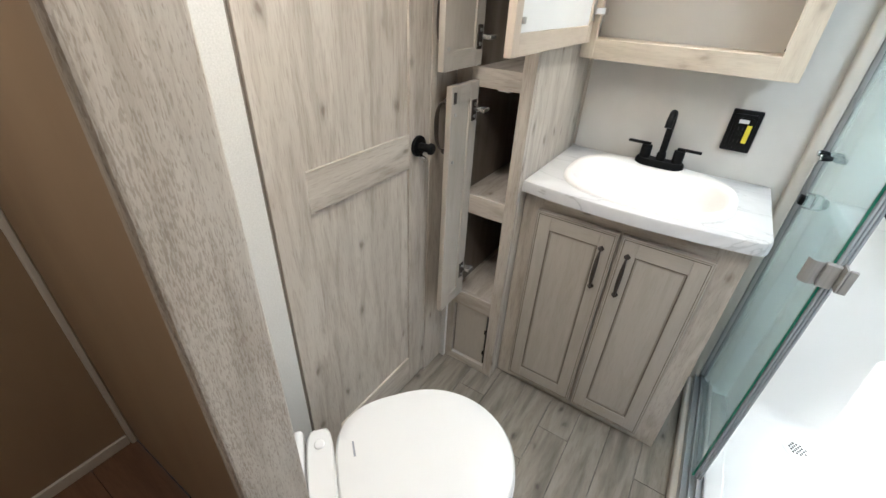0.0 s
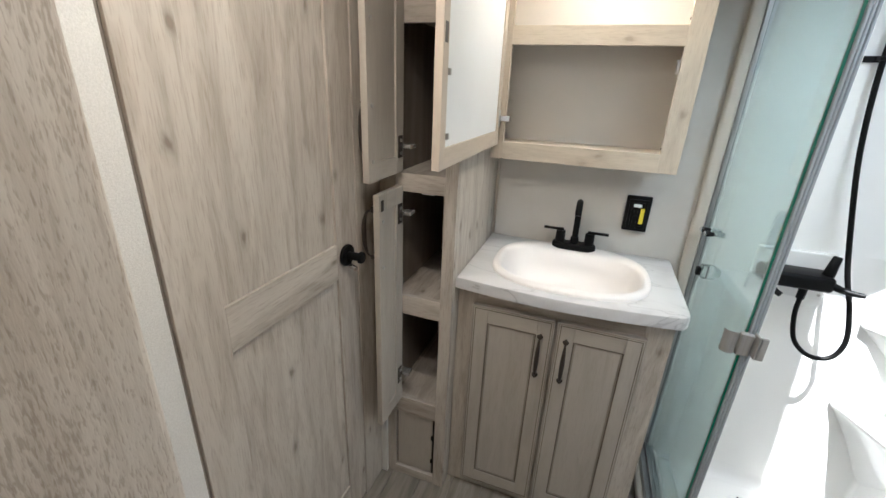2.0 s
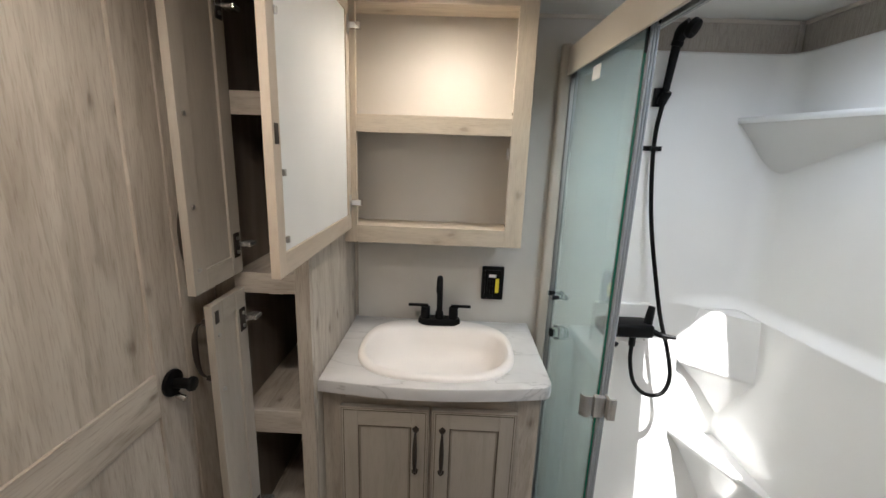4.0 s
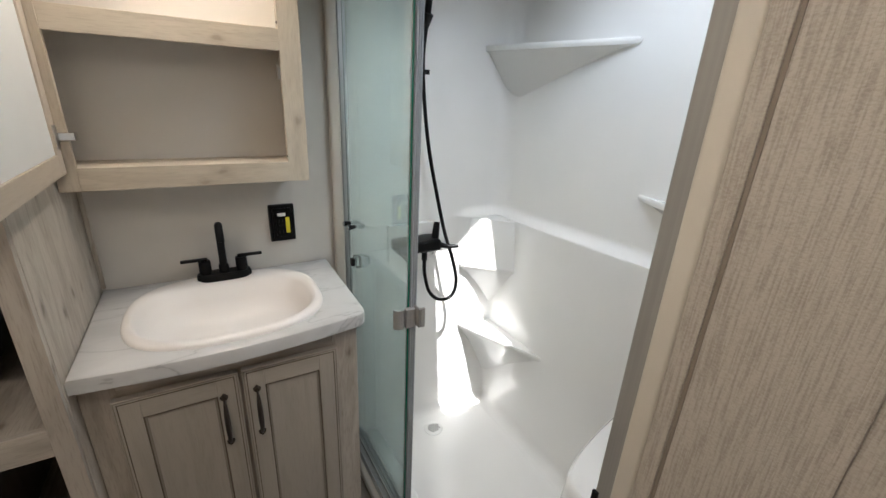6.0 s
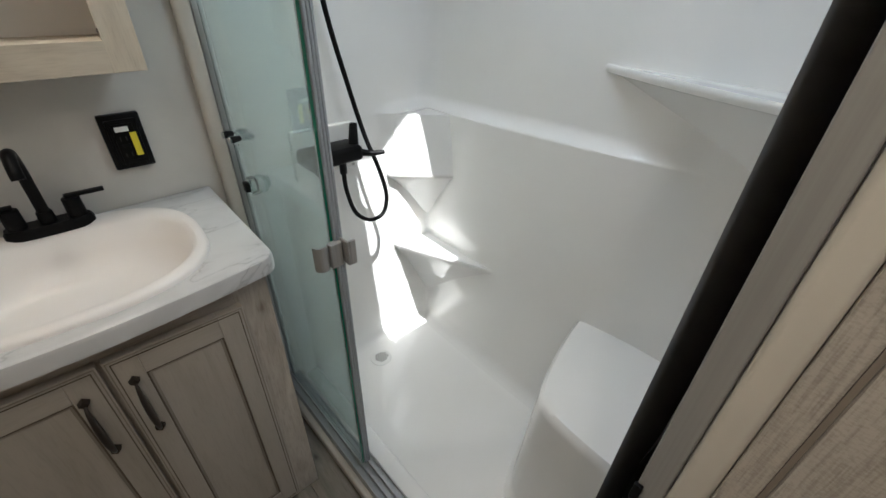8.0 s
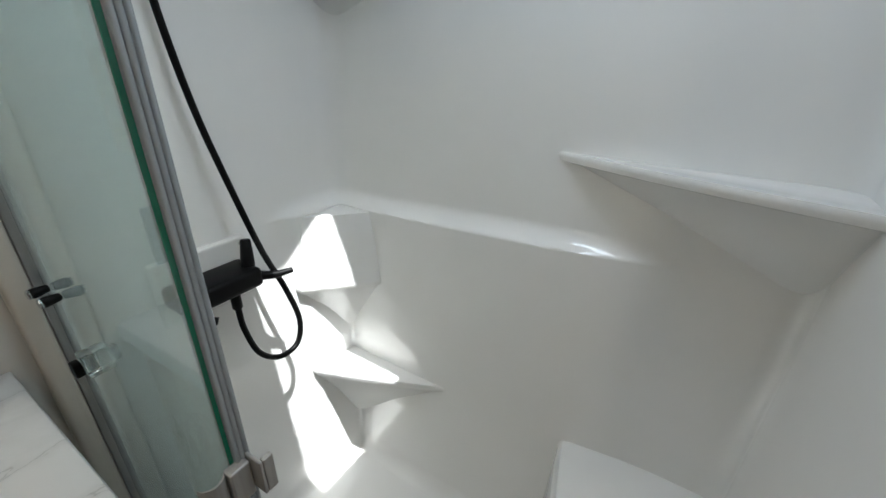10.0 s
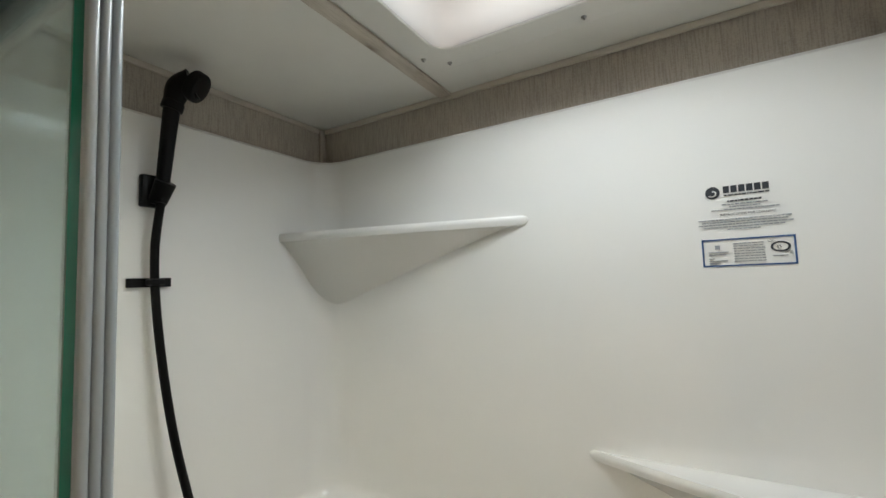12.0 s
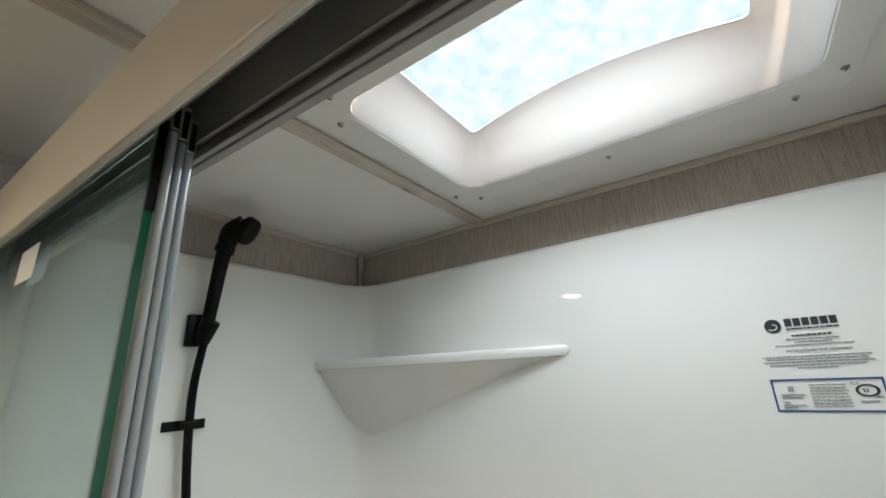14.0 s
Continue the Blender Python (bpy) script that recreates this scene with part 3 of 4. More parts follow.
def linen_door(name, z0, z1, y_tip, handle_z, catch_z, hinge_zs, bumper_zs, reach=1.0, inset=0.030):
    """A door of the linen cabinet, swung out square to the front."""
    d = part(name, box(-0.4525, -0.4515, y_tip + 0.03, LY - 0.03, z0 + 0.03, z1 - 0.03), TAUPE_Z, linen, "open taupe painted cabinet door")
    w = LY - 0.004 - y_tip
    panel_door(name, d, (-0.4580, y_tip, z0), (0, 1, 0), (0, 0, 1), (1, 0, 0), w, z1 - z0, 0.019, 0.048, 0.05, 0.05, TAUPE_Z, TAUPE_Y, recess=0.006, glaze=None)
    for z in hinge_zs:
        cup_hinge(-0.4390, LY - 0.006, z, d)
    part("catch_plate", box(-0.4390, -0.4375, y_tip + 0.010, y_tip + 0.026, catch_z - 0.016, catch_z + 0.016, 0.0005), BRONZE, d, "brown metal catch plate")
    for z in bumper_zs:
        part("screw", cyl((-0.4400, y_tip + 0.020, z), (-0.4350, y_tip + 0.020, z), 0.0055, bevel=0.001), STEEL, d)
    bar_handle(-0.4600, y_tip + inset, handle_z, d, (-1, 0, 0), reach)


def bar_handle(x, y, z, parent, out, reach=1.0):
    """A black arched pull, 0.15 m long, standing off along out."""
    o = Vector(out)
    c = Vector((x, y, z))
    pts = [c + o * a * reach + Vector((0, 0, b)) for a, b in ((0.002, -0.072), (0.018, -0.066), (0.026, -0.04), (0.028, 0), (0.026, 0.04), (0.018, 0.066), (0.002, 0.072))]
    h = part("handle", tube(pts, 0.0048, 5, 10, swell=0.0026), BRONZE, parent, "aged bronze pull handle", True)
    for s in (-0.074, 0.074):
        part("foot", cyl(c + Vector((0, 0, s)), c + o * 0.012 + Vector((0, 0, s)), 0.0105, 0.0085, 4, 0.001), BRONZE, h)


linen_door("lower_door", 0.342, 1.160, 0.822, 1.04, 1.127, (1.075, 0.465), (1.080, 0.935), 1.3, 0.012)
linen_door("upper_door", 1.203, 1.95, 0.772, 1.33, 1.84, (1.279, 1.84), (1.258, 1.397, 1.59), 0.6)

solo("corner_trim", box(-0.2615, -0.250, NORTH - 0.011, NORTH - 0.0005, 0.875, 1.211, 0.003), WOOD_Z, "slim grey wood bead in the corner above the counter", "trim", "structure")

# ---- vanity ----
VX0, VX1, VY = -0.260, 0.405, 1.048
vanity = thing("vanity_cabinet", 0.07, 1.27, FLOOR, "taupe glazed wood vanity cabinet with two doors", "cabinet")
part("face_stile", box(VX0, -0.190, VY, VY + 0.018, FLOOR, 0.831, 0.001), WOOD_Z, vanity)
part("face_stile", box(0.328, VX1, VY, VY + 0.018, FLOOR, 0.831, 0.001), WOOD_Z, vanity)
part("face_rail", box(-0.190, 0.328, VY + 0.0005, VY + 0.0175, 0.762, 0.831, 0.001), WOOD_X, vanity)
part("face_rail", box(-0.190, 0.328, VY + 0.0005, VY + 0.0175, FLOOR, -0.008, 0.001), WOOD_X, vanity)
part("face_stile", box(0.065, 0.084, VY + 0.0005, VY + 0.0175, -0.008, 0.762, 0.001), WOOD_Z, vanity)
part("side_panel", box(VX1 - 0.014, VX1 - 0.001, VY + 0.0185, NORTH - 0.001, FLOOR, 0.831), WOOD_Z, vanity)
part("side_panel", box(VX0 + 0.002, VX0 + 0.015, VY + 0.0185, NORTH - 0.001, FLOOR, 0.831), WOOD_Z, vanity)
part("bottom_panel", box(VX0 + 0.016, VX1 - 0.015, VY + 0.0185, NORTH - 0.001, -0.01, 0.002), INNER, vanity)
DZ_LOW, DZ_TOP = -0.020, 0.773


def vanity_door(x0, x1, handle_x):
    d = part("door", box(x0 + 0.03, x1 - 0.03, VY - 0.010, VY - 0.009, 0.04, 0.72), TAUPE_Z, vanity, "taupe glazed raised-frame door")
    panel_door("door", d, (x1, VY - 0.0015, DZ_LOW), (-1, 0, 0), (0, 0, 1), (0, -1, 0), x1 - x0, DZ_TOP - DZ_LOW, 0.020, 0.054, 0.062, 0.062, TAUPE_Z, TAUPE_X, recess=0.006, glaze=GLAZE)
    for inset, wide, mat in ((0.003, 0.0022, GLAZED_BEVEL), (0.0095, 0.0022, GLAZE)):
        xa, xb, za, zb = x0 + inset, x1 - inset, DZ_LOW + inset, DZ_TOP - inset
        for a0, a1, c0, c1 in ((xa, xb, za, za + wide), (xa, xb, zb - wide, zb), (xa, xa + wide, za + wide, zb - wide), (xb - wide, xb, za + wide, zb - wide)):
            part("edge_bead", box(a0, a1, VY - 0.0222, VY - 0.021, c0, c1), mat, d, "glazed line round the edge")
    bar_handle(handle_x, VY - 0.0215, 0.634, d, (0, -1, 0))


vanity_door(-0.202, 0.070, 0.030)
vanity_door(0.079, 0.337, 0.111)

# countertop: gently bowed front, rounded front corner, cut out under the basin
outline = [(-0.261, 1.494), (-0.261, 1.008)]
for k in range(1, 12):
    u = k / 12
    outline.append((-0.261 + 0.633 * u, 1.008 - 0.026 * math.sin(math.pi * u) + 0.004 * u))
for k in range(0, 7):
    a = radians(-90 + 15 * k)
    outline.append((0.388 + 0.046 * math.cos(a), 1.062 + 0.046 * math.sin(a)))
outline += [(0.434, 1.494)]
cx, cy = 0.079, 1.242


def holed_slab(outline, z0, z1, hx, hy, rx, ry, power, bevel):
    """A slab with an oval opening."""
    dense = []
    for k, (x, y) in enumerate(outline):
        x2, y2 = outline[(k + 1) % len(outline)]
        m = max(1, int(math.hypot(x2 - x, y2 - y) / 0.02))
        dense += [(x + (x2 - x) * j / m, y + (y2 - y) * j / m) for j in range(m)]
    dense.sort(key=lambda p: math.atan2(p[1] - hy, p[0] - hx))

    def shrunk(d, z):
        return [(x - d * (x - hx) / math.hypot(x - hx, y - hy), y - d * (y - hy) / math.hypot(x - hx, y - hy), z) for x, y in dense]

    hole = []
    for x, y in dense:
        a = math.atan2(y - hy, x - hx)
        r = (abs(math.cos(a) / rx) ** power + abs(math.sin(a) / ry) ** power) ** (-1 / power)
        hole.append((hx + r * math.cos(a), hy + r * math.sin(a)))
    rings = [[(x, y, z0) for x, y in hole], shrunk(0, z0), shrunk(0, z1 - bevel), shrunk(bevel * 0.3, z1 - bevel * 0.3), shrunk(bevel, z1), [(x, y, z1) for x, y in hole], [(x, y, z0) for x, y in hole]]
    bm = loft(rings, False, False)
    bmesh.ops.remove_doubles(bm, verts=bm.verts[:], dist=1e-6)
    return bm


counter = solo("countertop", holed_slab(outline, 0.832, 0.872, cx, cy, 0.254, 0.210, 2.9, 0.010), MARBLE, "white marble-look laminate countertop with grey veins", "countertop", smooth=True)

sink = thing("sink", cx, cy, 0.872, "cream white drop-in sink in the countertop", "sink")
rim = [superoval(cx, cy, 0.871, 0.263, 0.222, 2.7, 64), superoval(cx, cy, 0.878, 0.262, 0.221, 2.7, 64), superoval(cx, cy, 0.883, 0.258, 0.217, 2.7, 64), superoval(cx, cy, 0.886, 0.251, 0.210, 2.7, 64),
       superoval(cx, cy - 0.004, 0.887, 0.242, 0.198, 2.7, 64)]
SINK_DEPTH = ((0.885, 0.239, 0.186), (0.876, 0.231, 0.175), (0.852, 0.222, 0.165), (0.812, 0.208, 0.151), (0.777, 0.180, 0.126), (0.760, 0.125, 0.088), (0.754, 0.060, 0.053), (0.752, 0.024, 0.032))
bowl = [superoval(cx, cy - min(0.02, 0.010 + (0.885 - v.x) * 0.2), v.x, v.y, v.z, 2.6, 64) for v in smooth_path(SINK_DEPTH, 4)]
part("basin", loft(rim + bowl, False, True), SINK, sink, smooth=True)
part("drain_ring", cyl((cx, cy - 0.02, 0.7526), (cx, cy - 0.02, 0.7555), 0.022, bevel=0.001), CHROME, sink, "chrome drain", True)
faucet = thing("faucet", 0.079, 1.432, 0.884, "matte black two-handle faucet on the sink", "faucet")
FX, FY, FZ = 0.079, 1.432, 0.880
base_ring = [superoval(FX, FY, z, rx, ry, 3.2, 40) for z, rx, ry in ((FZ, 0.082, 0.027), (FZ + 0.016, 0.082, 0.027), (FZ + 0.024, 0.078, 0.023))]
part("base", loft(base_ring), BLACK, faucet, smooth=True)
part("spout_collar", cyl((FX, FY, FZ + 0.023), (FX, FY, FZ + 0.050), 0.017, 0.0145, bevel=0.002), BLACK, faucet, smooth=True)
part("spout", tube([(FX, FY, FZ + 0.045), (FX, FY, FZ + 0.10), (FX, FY - 0.004, FZ + 0.155), (FX, FY - 0.030, FZ + 0.190), (FX, FY - 0.062, FZ + 0.196), (FX, FY - 0.090, FZ + 0.178), (FX, FY - 0.098, FZ + 0.158)], 0.0115, 8, 16), BLACK, faucet, smooth=True)
for s in (-1, 1):
    hx = FX + s * 0.054
    h = part("handle", cyl((hx, FY, FZ + 0.023), (hx, FY, FZ + 0.068), 0.0185, 0.0175, bevel=0.002), BLACK, faucet, "black faucet handle", True)
    part("lever", box(min(hx - s * 0.010, hx + s * 0.066), max(hx - s * 0.010, hx + s * 0.066), FY - 0.0075, FY + 0.0075, FZ + 0.0685, FZ + 0.077, 0.002), BLACK, h, smooth=True)

outlet = thing("power_outlet", 0.2830, 1.497, 1.035, "black outlet with a yellow sticker on the wall", "outlet")
part("cover_plate", box(0.2402, 0.3258, NORTH - 0.018, NORTH - 0.001, 0.968, 1.102, 0.004), BLACK_PLASTIC, outlet, smooth=True)
part("inner_frame", box(0.2514, 0.3146, NORTH - 0.0215, NORTH - 0.0185, 0.980, 1.090, 0.003), BLACK, outlet)
insert = part("receptacle", box(0.2616, 0.3044, NORTH - 0.0245, NORTH - 0.022, 0.990, 1.080, 0.002), RUBBER, outlet)
part("sticker", box(0.2928, 0.3067, NORTH - 0.0262, NORTH - 0.0250, 1.000, 1.058, 0.0003), YELLOW, insert, "yellow warning sticker")
part("sticker", box(0.2663, 0.2942, NORTH - 0.0262, NORTH - 0.0250, 1.062, 1.074, 0.0003), WHITE_PRINT, insert, "white printed sticker")
for z in (1.045, 1.005):
    for x in (0.2700, 0.2821):
        part("slot", box(x, x + 0.003, NORTH - 0.0258, NORTH - 0.0247, z - 0.005, z + 0.005), SHADOW_GAP, insert)
    part("button", box(0.2700, 0.2867, NORTH - 0.0262, NORTH - 0.0247, z - 0.021, z - 0.013, 0.0005), BLACK_PLASTIC, insert)

# ---- mirror cabinet above the vanity ----
MX0, MX1, MY, MZ0, MZ1 = -0.260, 0.357, 1.340, 1.213, 1.996
mc = thing("medicine_cabinet", 0.06, 1.45, MZ0, "pale oak wall cabinet with its mirror door open", "cabinet")
part("stile", box(MX0, MX0 + 0.044, MY, MY + 0.018, MZ0, MZ1, 0.001), PALE_Z, mc)
part("stile", box(0.297, MX1, MY, MY + 0.018, MZ0, MZ1, 0.001), PALE_Z, mc)
for z0, z1 in ((MZ0, 1.273), (1.587, 1.644), (1.975, MZ1)):
    part("rail", box(MX0 + 0.044, 0.297, MY + 0.0004, MY + 0.0176, z0, z1, 0.001), PALE_X, mc)
part("side_panel", box(0.318, 0.330, MY + 0.0182, NORTH - 0.001, MZ0 + 0.012, MZ1), PALE_Z, mc)
part("side_panel", box(MX0, MX0 + 0.010, MY + 0.0182, NORTH - 0.001, MZ0 + 0.012, MZ1), PALE_Z, mc)
part("back_panel", box(MX0 + 0.011, 0.3175, NORTH - 0.008, NORTH - 0.002, MZ0 + 0.03, MZ1), INNER, mc)
for z in (1.271, 1.642):
    part("shelf", box(MX0 + 0.011, 0.3175, MY + 0.0182, NORTH - 0.0085, z - 0.012, z), PALE_X, mc)
part("top_panel", box(MX0 + 0.011, 0.3175, MY + 0.0182, NORTH - 0.0085, MZ1 - 0.012, MZ1), PALE_X, mc)
part("strike", box(0.287, 0.2965, MY + 0.006, MY + 0.020, 1.512, 1.550, 0.001), NICKEL, mc, "nickel magnetic catch")
for z in (1.29, 1.66):
    part("screw", cyl((0.2972, MY + 0.009, z), (0.2945, MY + 0.009, z), 0.004), BRONZE, mc)

md = part("mirror_door", box(-0.2552, -0.2548, 0.79, 1.29, 1.30, 1.94), BLACK, mc, "open mirror door seen from its white back")
DY0, DY1, DZ0, DZ1 = 0.738, 1.336, 1.262, 1.990
part("stile", box(-0.2540, -0.2340, DY0, DY0 + 0.036, DZ0, DZ1, 0.0015), TAN_Z, md)
part("stile", box(-0.2540, -0.2340, DY1 - 0.036, DY1, DZ0, DZ1, 0.0015), TAN_Z, md)
part("rail", box(-0.2540, -0.2344, DY0 + 0.036, DY1 - 0.036, DZ0, DZ0 + 0.050, 0.0015), TAN_Y, md)
part("rail", box(-0.2540, -0.2344, DY0 + 0.036, DY1 - 0.036, DZ1 - 0.05, DZ1, 0.0015), TAN_Y, md)
part("backing_board", box(-0.2495, -0.2385, DY0 + 0.0365, DY1 - 0.0365, DZ0 + 0.0505, DZ1 - 0.0505), BACKBOARD, md, "white backing board")
part("mirror_pane", box(-0.2525, -0.2500, DY0 + 0.0365, DY1 - 0.0365, DZ0 + 0.0505, DZ1 - 0.0505), CHROME, md, "silvered mirror")
part("catch_plate", box(-0.2340, -0.2325, DY0 + 0.008, DY0 + 0.026, 1.535, 1.575, 0.0005), BRONZE, md, "brown metal catch plate")
for y, z in ((DY0 + 0.044, 1.479), (DY0 + 0.047, 1.338), (DY0 + 0.040, 1.78)):
    part("mirror_clip", box(-0.2380, -0.2305, y - 0.005, y + 0.005, z - 0.007, z + 0.007, 0.001), STEEL, md, "small steel clip")
for z in (1.352, 1.905):
    h = part("hinge", box(-0.2338, -0.2315, DY1 - 0.028, DY1 - 0.004, z - 0.028, z + 0.028, 0.001), NICKEL, md, "nickel concealed hinge")
    part("arm", box(-0.2315, -0.1960, DY1 - 0.014, DY1 + 0.010, z - 0.010, z + 0.010, 0.003), CHROME, h)

# ---- toilet ----
toilet = thing("toilet", -0.12, 0.25, FLOOR, "white gloss toilet with its lid closed", "toilet")
TX, TY = -0.112, 0.274
TURNED = Matrix.Translation((TX, TY, -0.023)) @ Matrix.Rotation(radians(51), 4, "Z")


def lid_ring(z, grow, rx=0.214, ry=0.204):
    """An egg outline, blunter at the hinge."""
    ring = []
    for k in range(56):
        a = 2 * math.pi * k / 56
        c, s = math.cos(a), math.sin(a)
        p = 2.0 if c > 0 else 3.2
        ring.append(((rx + grow) * math.copysign(abs(c) ** (2 / p), c), (ry + grow) * math.copysign(abs(s) ** (2 / p), s), z))
    return ring


def tpart(name, bm, mat, label=""):
    bmesh.ops.transform(bm, matrix=TURNED, verts=bm.verts)
    return part(name, bm, mat, toilet, label, True)


tpart("lid", loft([lid_ring(0.432, -0.004), lid_ring(0.438, 0.0), lid_ring(0.448, 0.0), lid_ring(0.456, -0.006), lid_ring(0.461, -0.03), lid_ring(0.463, -0.09), lid_ring(0.4635, -0.16)]), PORCELAIN, "white lid")
tpart("seat", loft([lid_ring(0.410, -0.004), lid_ring(0.414, 0.003), lid_ring(0.426, 0.003), lid_ring(0.431, -0.006)]), PORCELAIN, "white seat")
tpart("bowl", loft([lid_ring(-0.036, -0.075), lid_ring(0.05, -0.085), lid_ring(0.15, -0.09), lid_ring(0.28, -0.05), lid_ring(0.37, -0.015), lid_ring(0.4095, -0.012)]), PORCELAIN, "white bowl")
tpart("hinge_housing", loft([superoval(-0.247, 0, z, rx, ry, 4.5, 40) for z, rx, ry in ((-0.036, 0.03, 0.10), (0.30, 0.03, 0.13), (0.425, 0.034, 0.155), (0.446, 0.033, 0.153), (0.452, 0.028, 0.147))]), PORCELAIN, "white rear housing")
for s in (-1, 1):
    tpart("hinge_cap", cyl((-0.247, s * 0.105, 0.451), (-0.247, s * 0.105, 0.457), 0.014, 0.012, bevel=0.003), PORCELAIN)
tpart("flush_pedal", box(-0.308, -0.284, 0.02, 0.155, 0.33, 0.462, 0.011, seg=3), PORCELAIN, "rounded white side block")
tpart("emblem", box(-0.170, -0.165, 0.045, 0.085, 0.4622, 0.4632), GREY_PRINT, "faint grey embossed mark")

# ---- shower stall ----
stall = thing("shower_stall", 0.92, 0.9, PAN, "glossy white moulded shower stall with shelves and bench", "shower")


def plan_curve():
    """The stall's inner outline: left wall, rounded corner, back wall, rounded corner, right wall. Points and inward normals."""
    pts = []
    r1, r2 = 0.07, 0.05
    for k in range(15):
        pts.append(((0.53 + (SHOWER_BACK - r1 - 0.53) * k / 15, SHOWER_SIDE), (0, -1)))
    for k in range(13):
        a = radians(90 - 90 * k / 12)
        pts.append(((SHOWER_BACK - r1 + r1 * math.cos(a), SHOWER_SIDE - r1 + r1 * math.sin(a)), (-math.cos(a), -math.sin(a))))
    top, low = SHOWER_SIDE - r1, SHOWER_END + r2
    for k in range(1, 30):
        pts.append(((SHOWER_BACK, top + (low - top) * k / 30), (-1, 0)))
    for k in range(17):
        a = radians(-90 * k / 16)
        pts.append(((SHOWER_BACK - r2 + r2 * math.cos(a), SHOWER_END + r2 + r2 * math.sin(a)), (-math.cos(a), -math.sin(a))))
    for k in range(1, 10):
        pts.append(((SHOWER_BACK - r2 + (0.60 - SHOWER_BACK + r2) * k / 9, SHOWER_END), (0, 1)))
    return pts


def sstep(a, b, x):
    u = min(1, max(0, (x - a) / (b - a)))
    return u * u * (3 - 2 * u)


LEDGE_Z = 1.005
CURVE = plan_curve()


def inward(p, z):
    """How far the wall stands in from the outline at a height: the ledge, and the cove above the pan."""
    x, y = p
    grow = sstep(0.99, 1.08, x) if y > SHOWER_SIDE - 0.02 else 1.0
    fade = sstep(0.42, 0.80, y)
    edge = LEDGE_Z + 0.028 * (1 - sstep(0.55, 1.4, y))
    rise = min(1, max(0, (edge + 0.034 - z) / 0.046))
    d = 0.042 * grow * fade * rise ** 2.4
    d += 0.012 * (1 - sstep(0.3, 1.7, z))
    low = z - PAN
    if low < 0.075:
        d += 0.055 * (1 - math.sqrt(max(0, 1 - ((0.075 - low) / 0.055) ** 2)))
    return d


bm = bmesh.new()
levels = [PAN + h for h in (0.0201, 0.023, 0.028, 0.036, 0.046, 0.058, 0.075)] + [0.12, 0.25, 0.4, 0.6, 0.8, 0.9, 0.95] + [LEDGE_Z - 0.016 + 0.0036 * k for k in range(24)] + [1.12, 1.25, 1.4, 1.55, 1.7, 1.8, 1.872, 1.882, 1.888]
rows = []
for z in levels:
    rows.append([bm.verts.new((p[0] + n[0] * inward(p, z), p[1] + n[1] * inward(p, z), z)) for p, n in CURVE])
lip = []
for (p, n), v in zip(CURVE, rows[-1]):
    lip.append(bm.verts.new((v.co.x - n[0] * 0.006, v.co.y - n[1] * 0.006, 1.895)))
rows.append(lip)
rows.append([bm.verts.new((v.co.x - n[0] * 0.018, v.co.y - n[1] * 0.016, 1.8955)) for (p, n), v in zip(CURVE, lip)])
for a, b in zip(rows, rows[1:]):
    for k in range(len(a) - 1):
        bm.faces.new((a[k], a[k + 1], b[k + 1], b[k]))
part("wall_panel", bm, ACRYLIC, stall, smooth=True)
floor_outline = [(p[0] + n[0] * 0.03, p[1] + n[1] * 0.03) for p, n in CURVE]
part("pan", slab([(0.50, 1.47)] + floor_outline + [(0.58, 0.31)], PAN + 0.002, PAN + 0.021), ACRYLIC, stall, "white shower pan")


def corner_shelf(name, cx_, cy_, pts, z, drop, sag=0.0, n=14, lift=0.0):
    """A moulded corner shelf: a flat top whose front edge runs from one wall to the other, tapering under to the corner."""
    (ax, ay), (bx, by) = pts
    front = []
    for k in range(n + 1):
        u = k / n
        x, y = ax + (bx - ax) * u, ay + (by - ay) * u
        bulge = sag * math.sin(math.pi * u)
        dx, dy = cx_ - (ax + bx) / 2, cy_ - (ay + by) / 2
        ln = math.hypot(dx, dy)
        front.append((x - dx / ln * bulge, y - dy / ln * bulge))
    ring_top = front + [(cx_ + 0.02, by), (cx_ + 0.02, cy_ + 0.02 * (1 if cy_ > 1 else -1)), (ax, cy_ + 0.02 * (1 if cy_ > 1 else -1))]

    def scaled(f, zz):
        return [(cx_ + (x - cx_) * f, cy_ + (y - cy_) * f, zz) for x, y in ring_top]

    rings = [scaled(0.03, z - drop), scaled(0.18, z - drop * 0.86), scaled(0.55, z - drop * 0.45), scaled(0.90, z - drop * 0.12), scaled(0.985, z - 0.020), scaled(1.0, z - 0.012), scaled(1.0, z - 0.005), scaled(0.985, z), *([scaled(0.94, z - 0.003), scaled(0.5, z - 0.004), scaled(0.05, z - 0.004)] if not lift else [scaled(0.90, z + lift * 0.5), scaled(0.80, z + lift * 0.93), scaled(0.77, z + lift), scaled(0.4, z + lift)])]
    return part(name, loft(rings), ACRYLIC, stall, "moulded white corner shelf", True)


corner_shelf("corner_shelf", 1.262, 1.48, [(1.103, 1.476), (1.254, 0.882)], 1.684, 0.205, 0.012)
corner_shelf("corner_shelf", 1.217, 1.435, [(1.025, 1.428), (1.207, 1.272)], 0.778, 0.26, 0.004, lift=0.21)
corner_shelf("corner_shelf", 1.217, 1.435, [(1.035, 1.428), (1.215, 1.008)], 0.462, 0.34, 0.006)
corner_shelf("corner_shelf", 1.262, 0.275, [(1.254, 0.785), (1.098, 0.283)], 1.226, 0.22, 0.022)

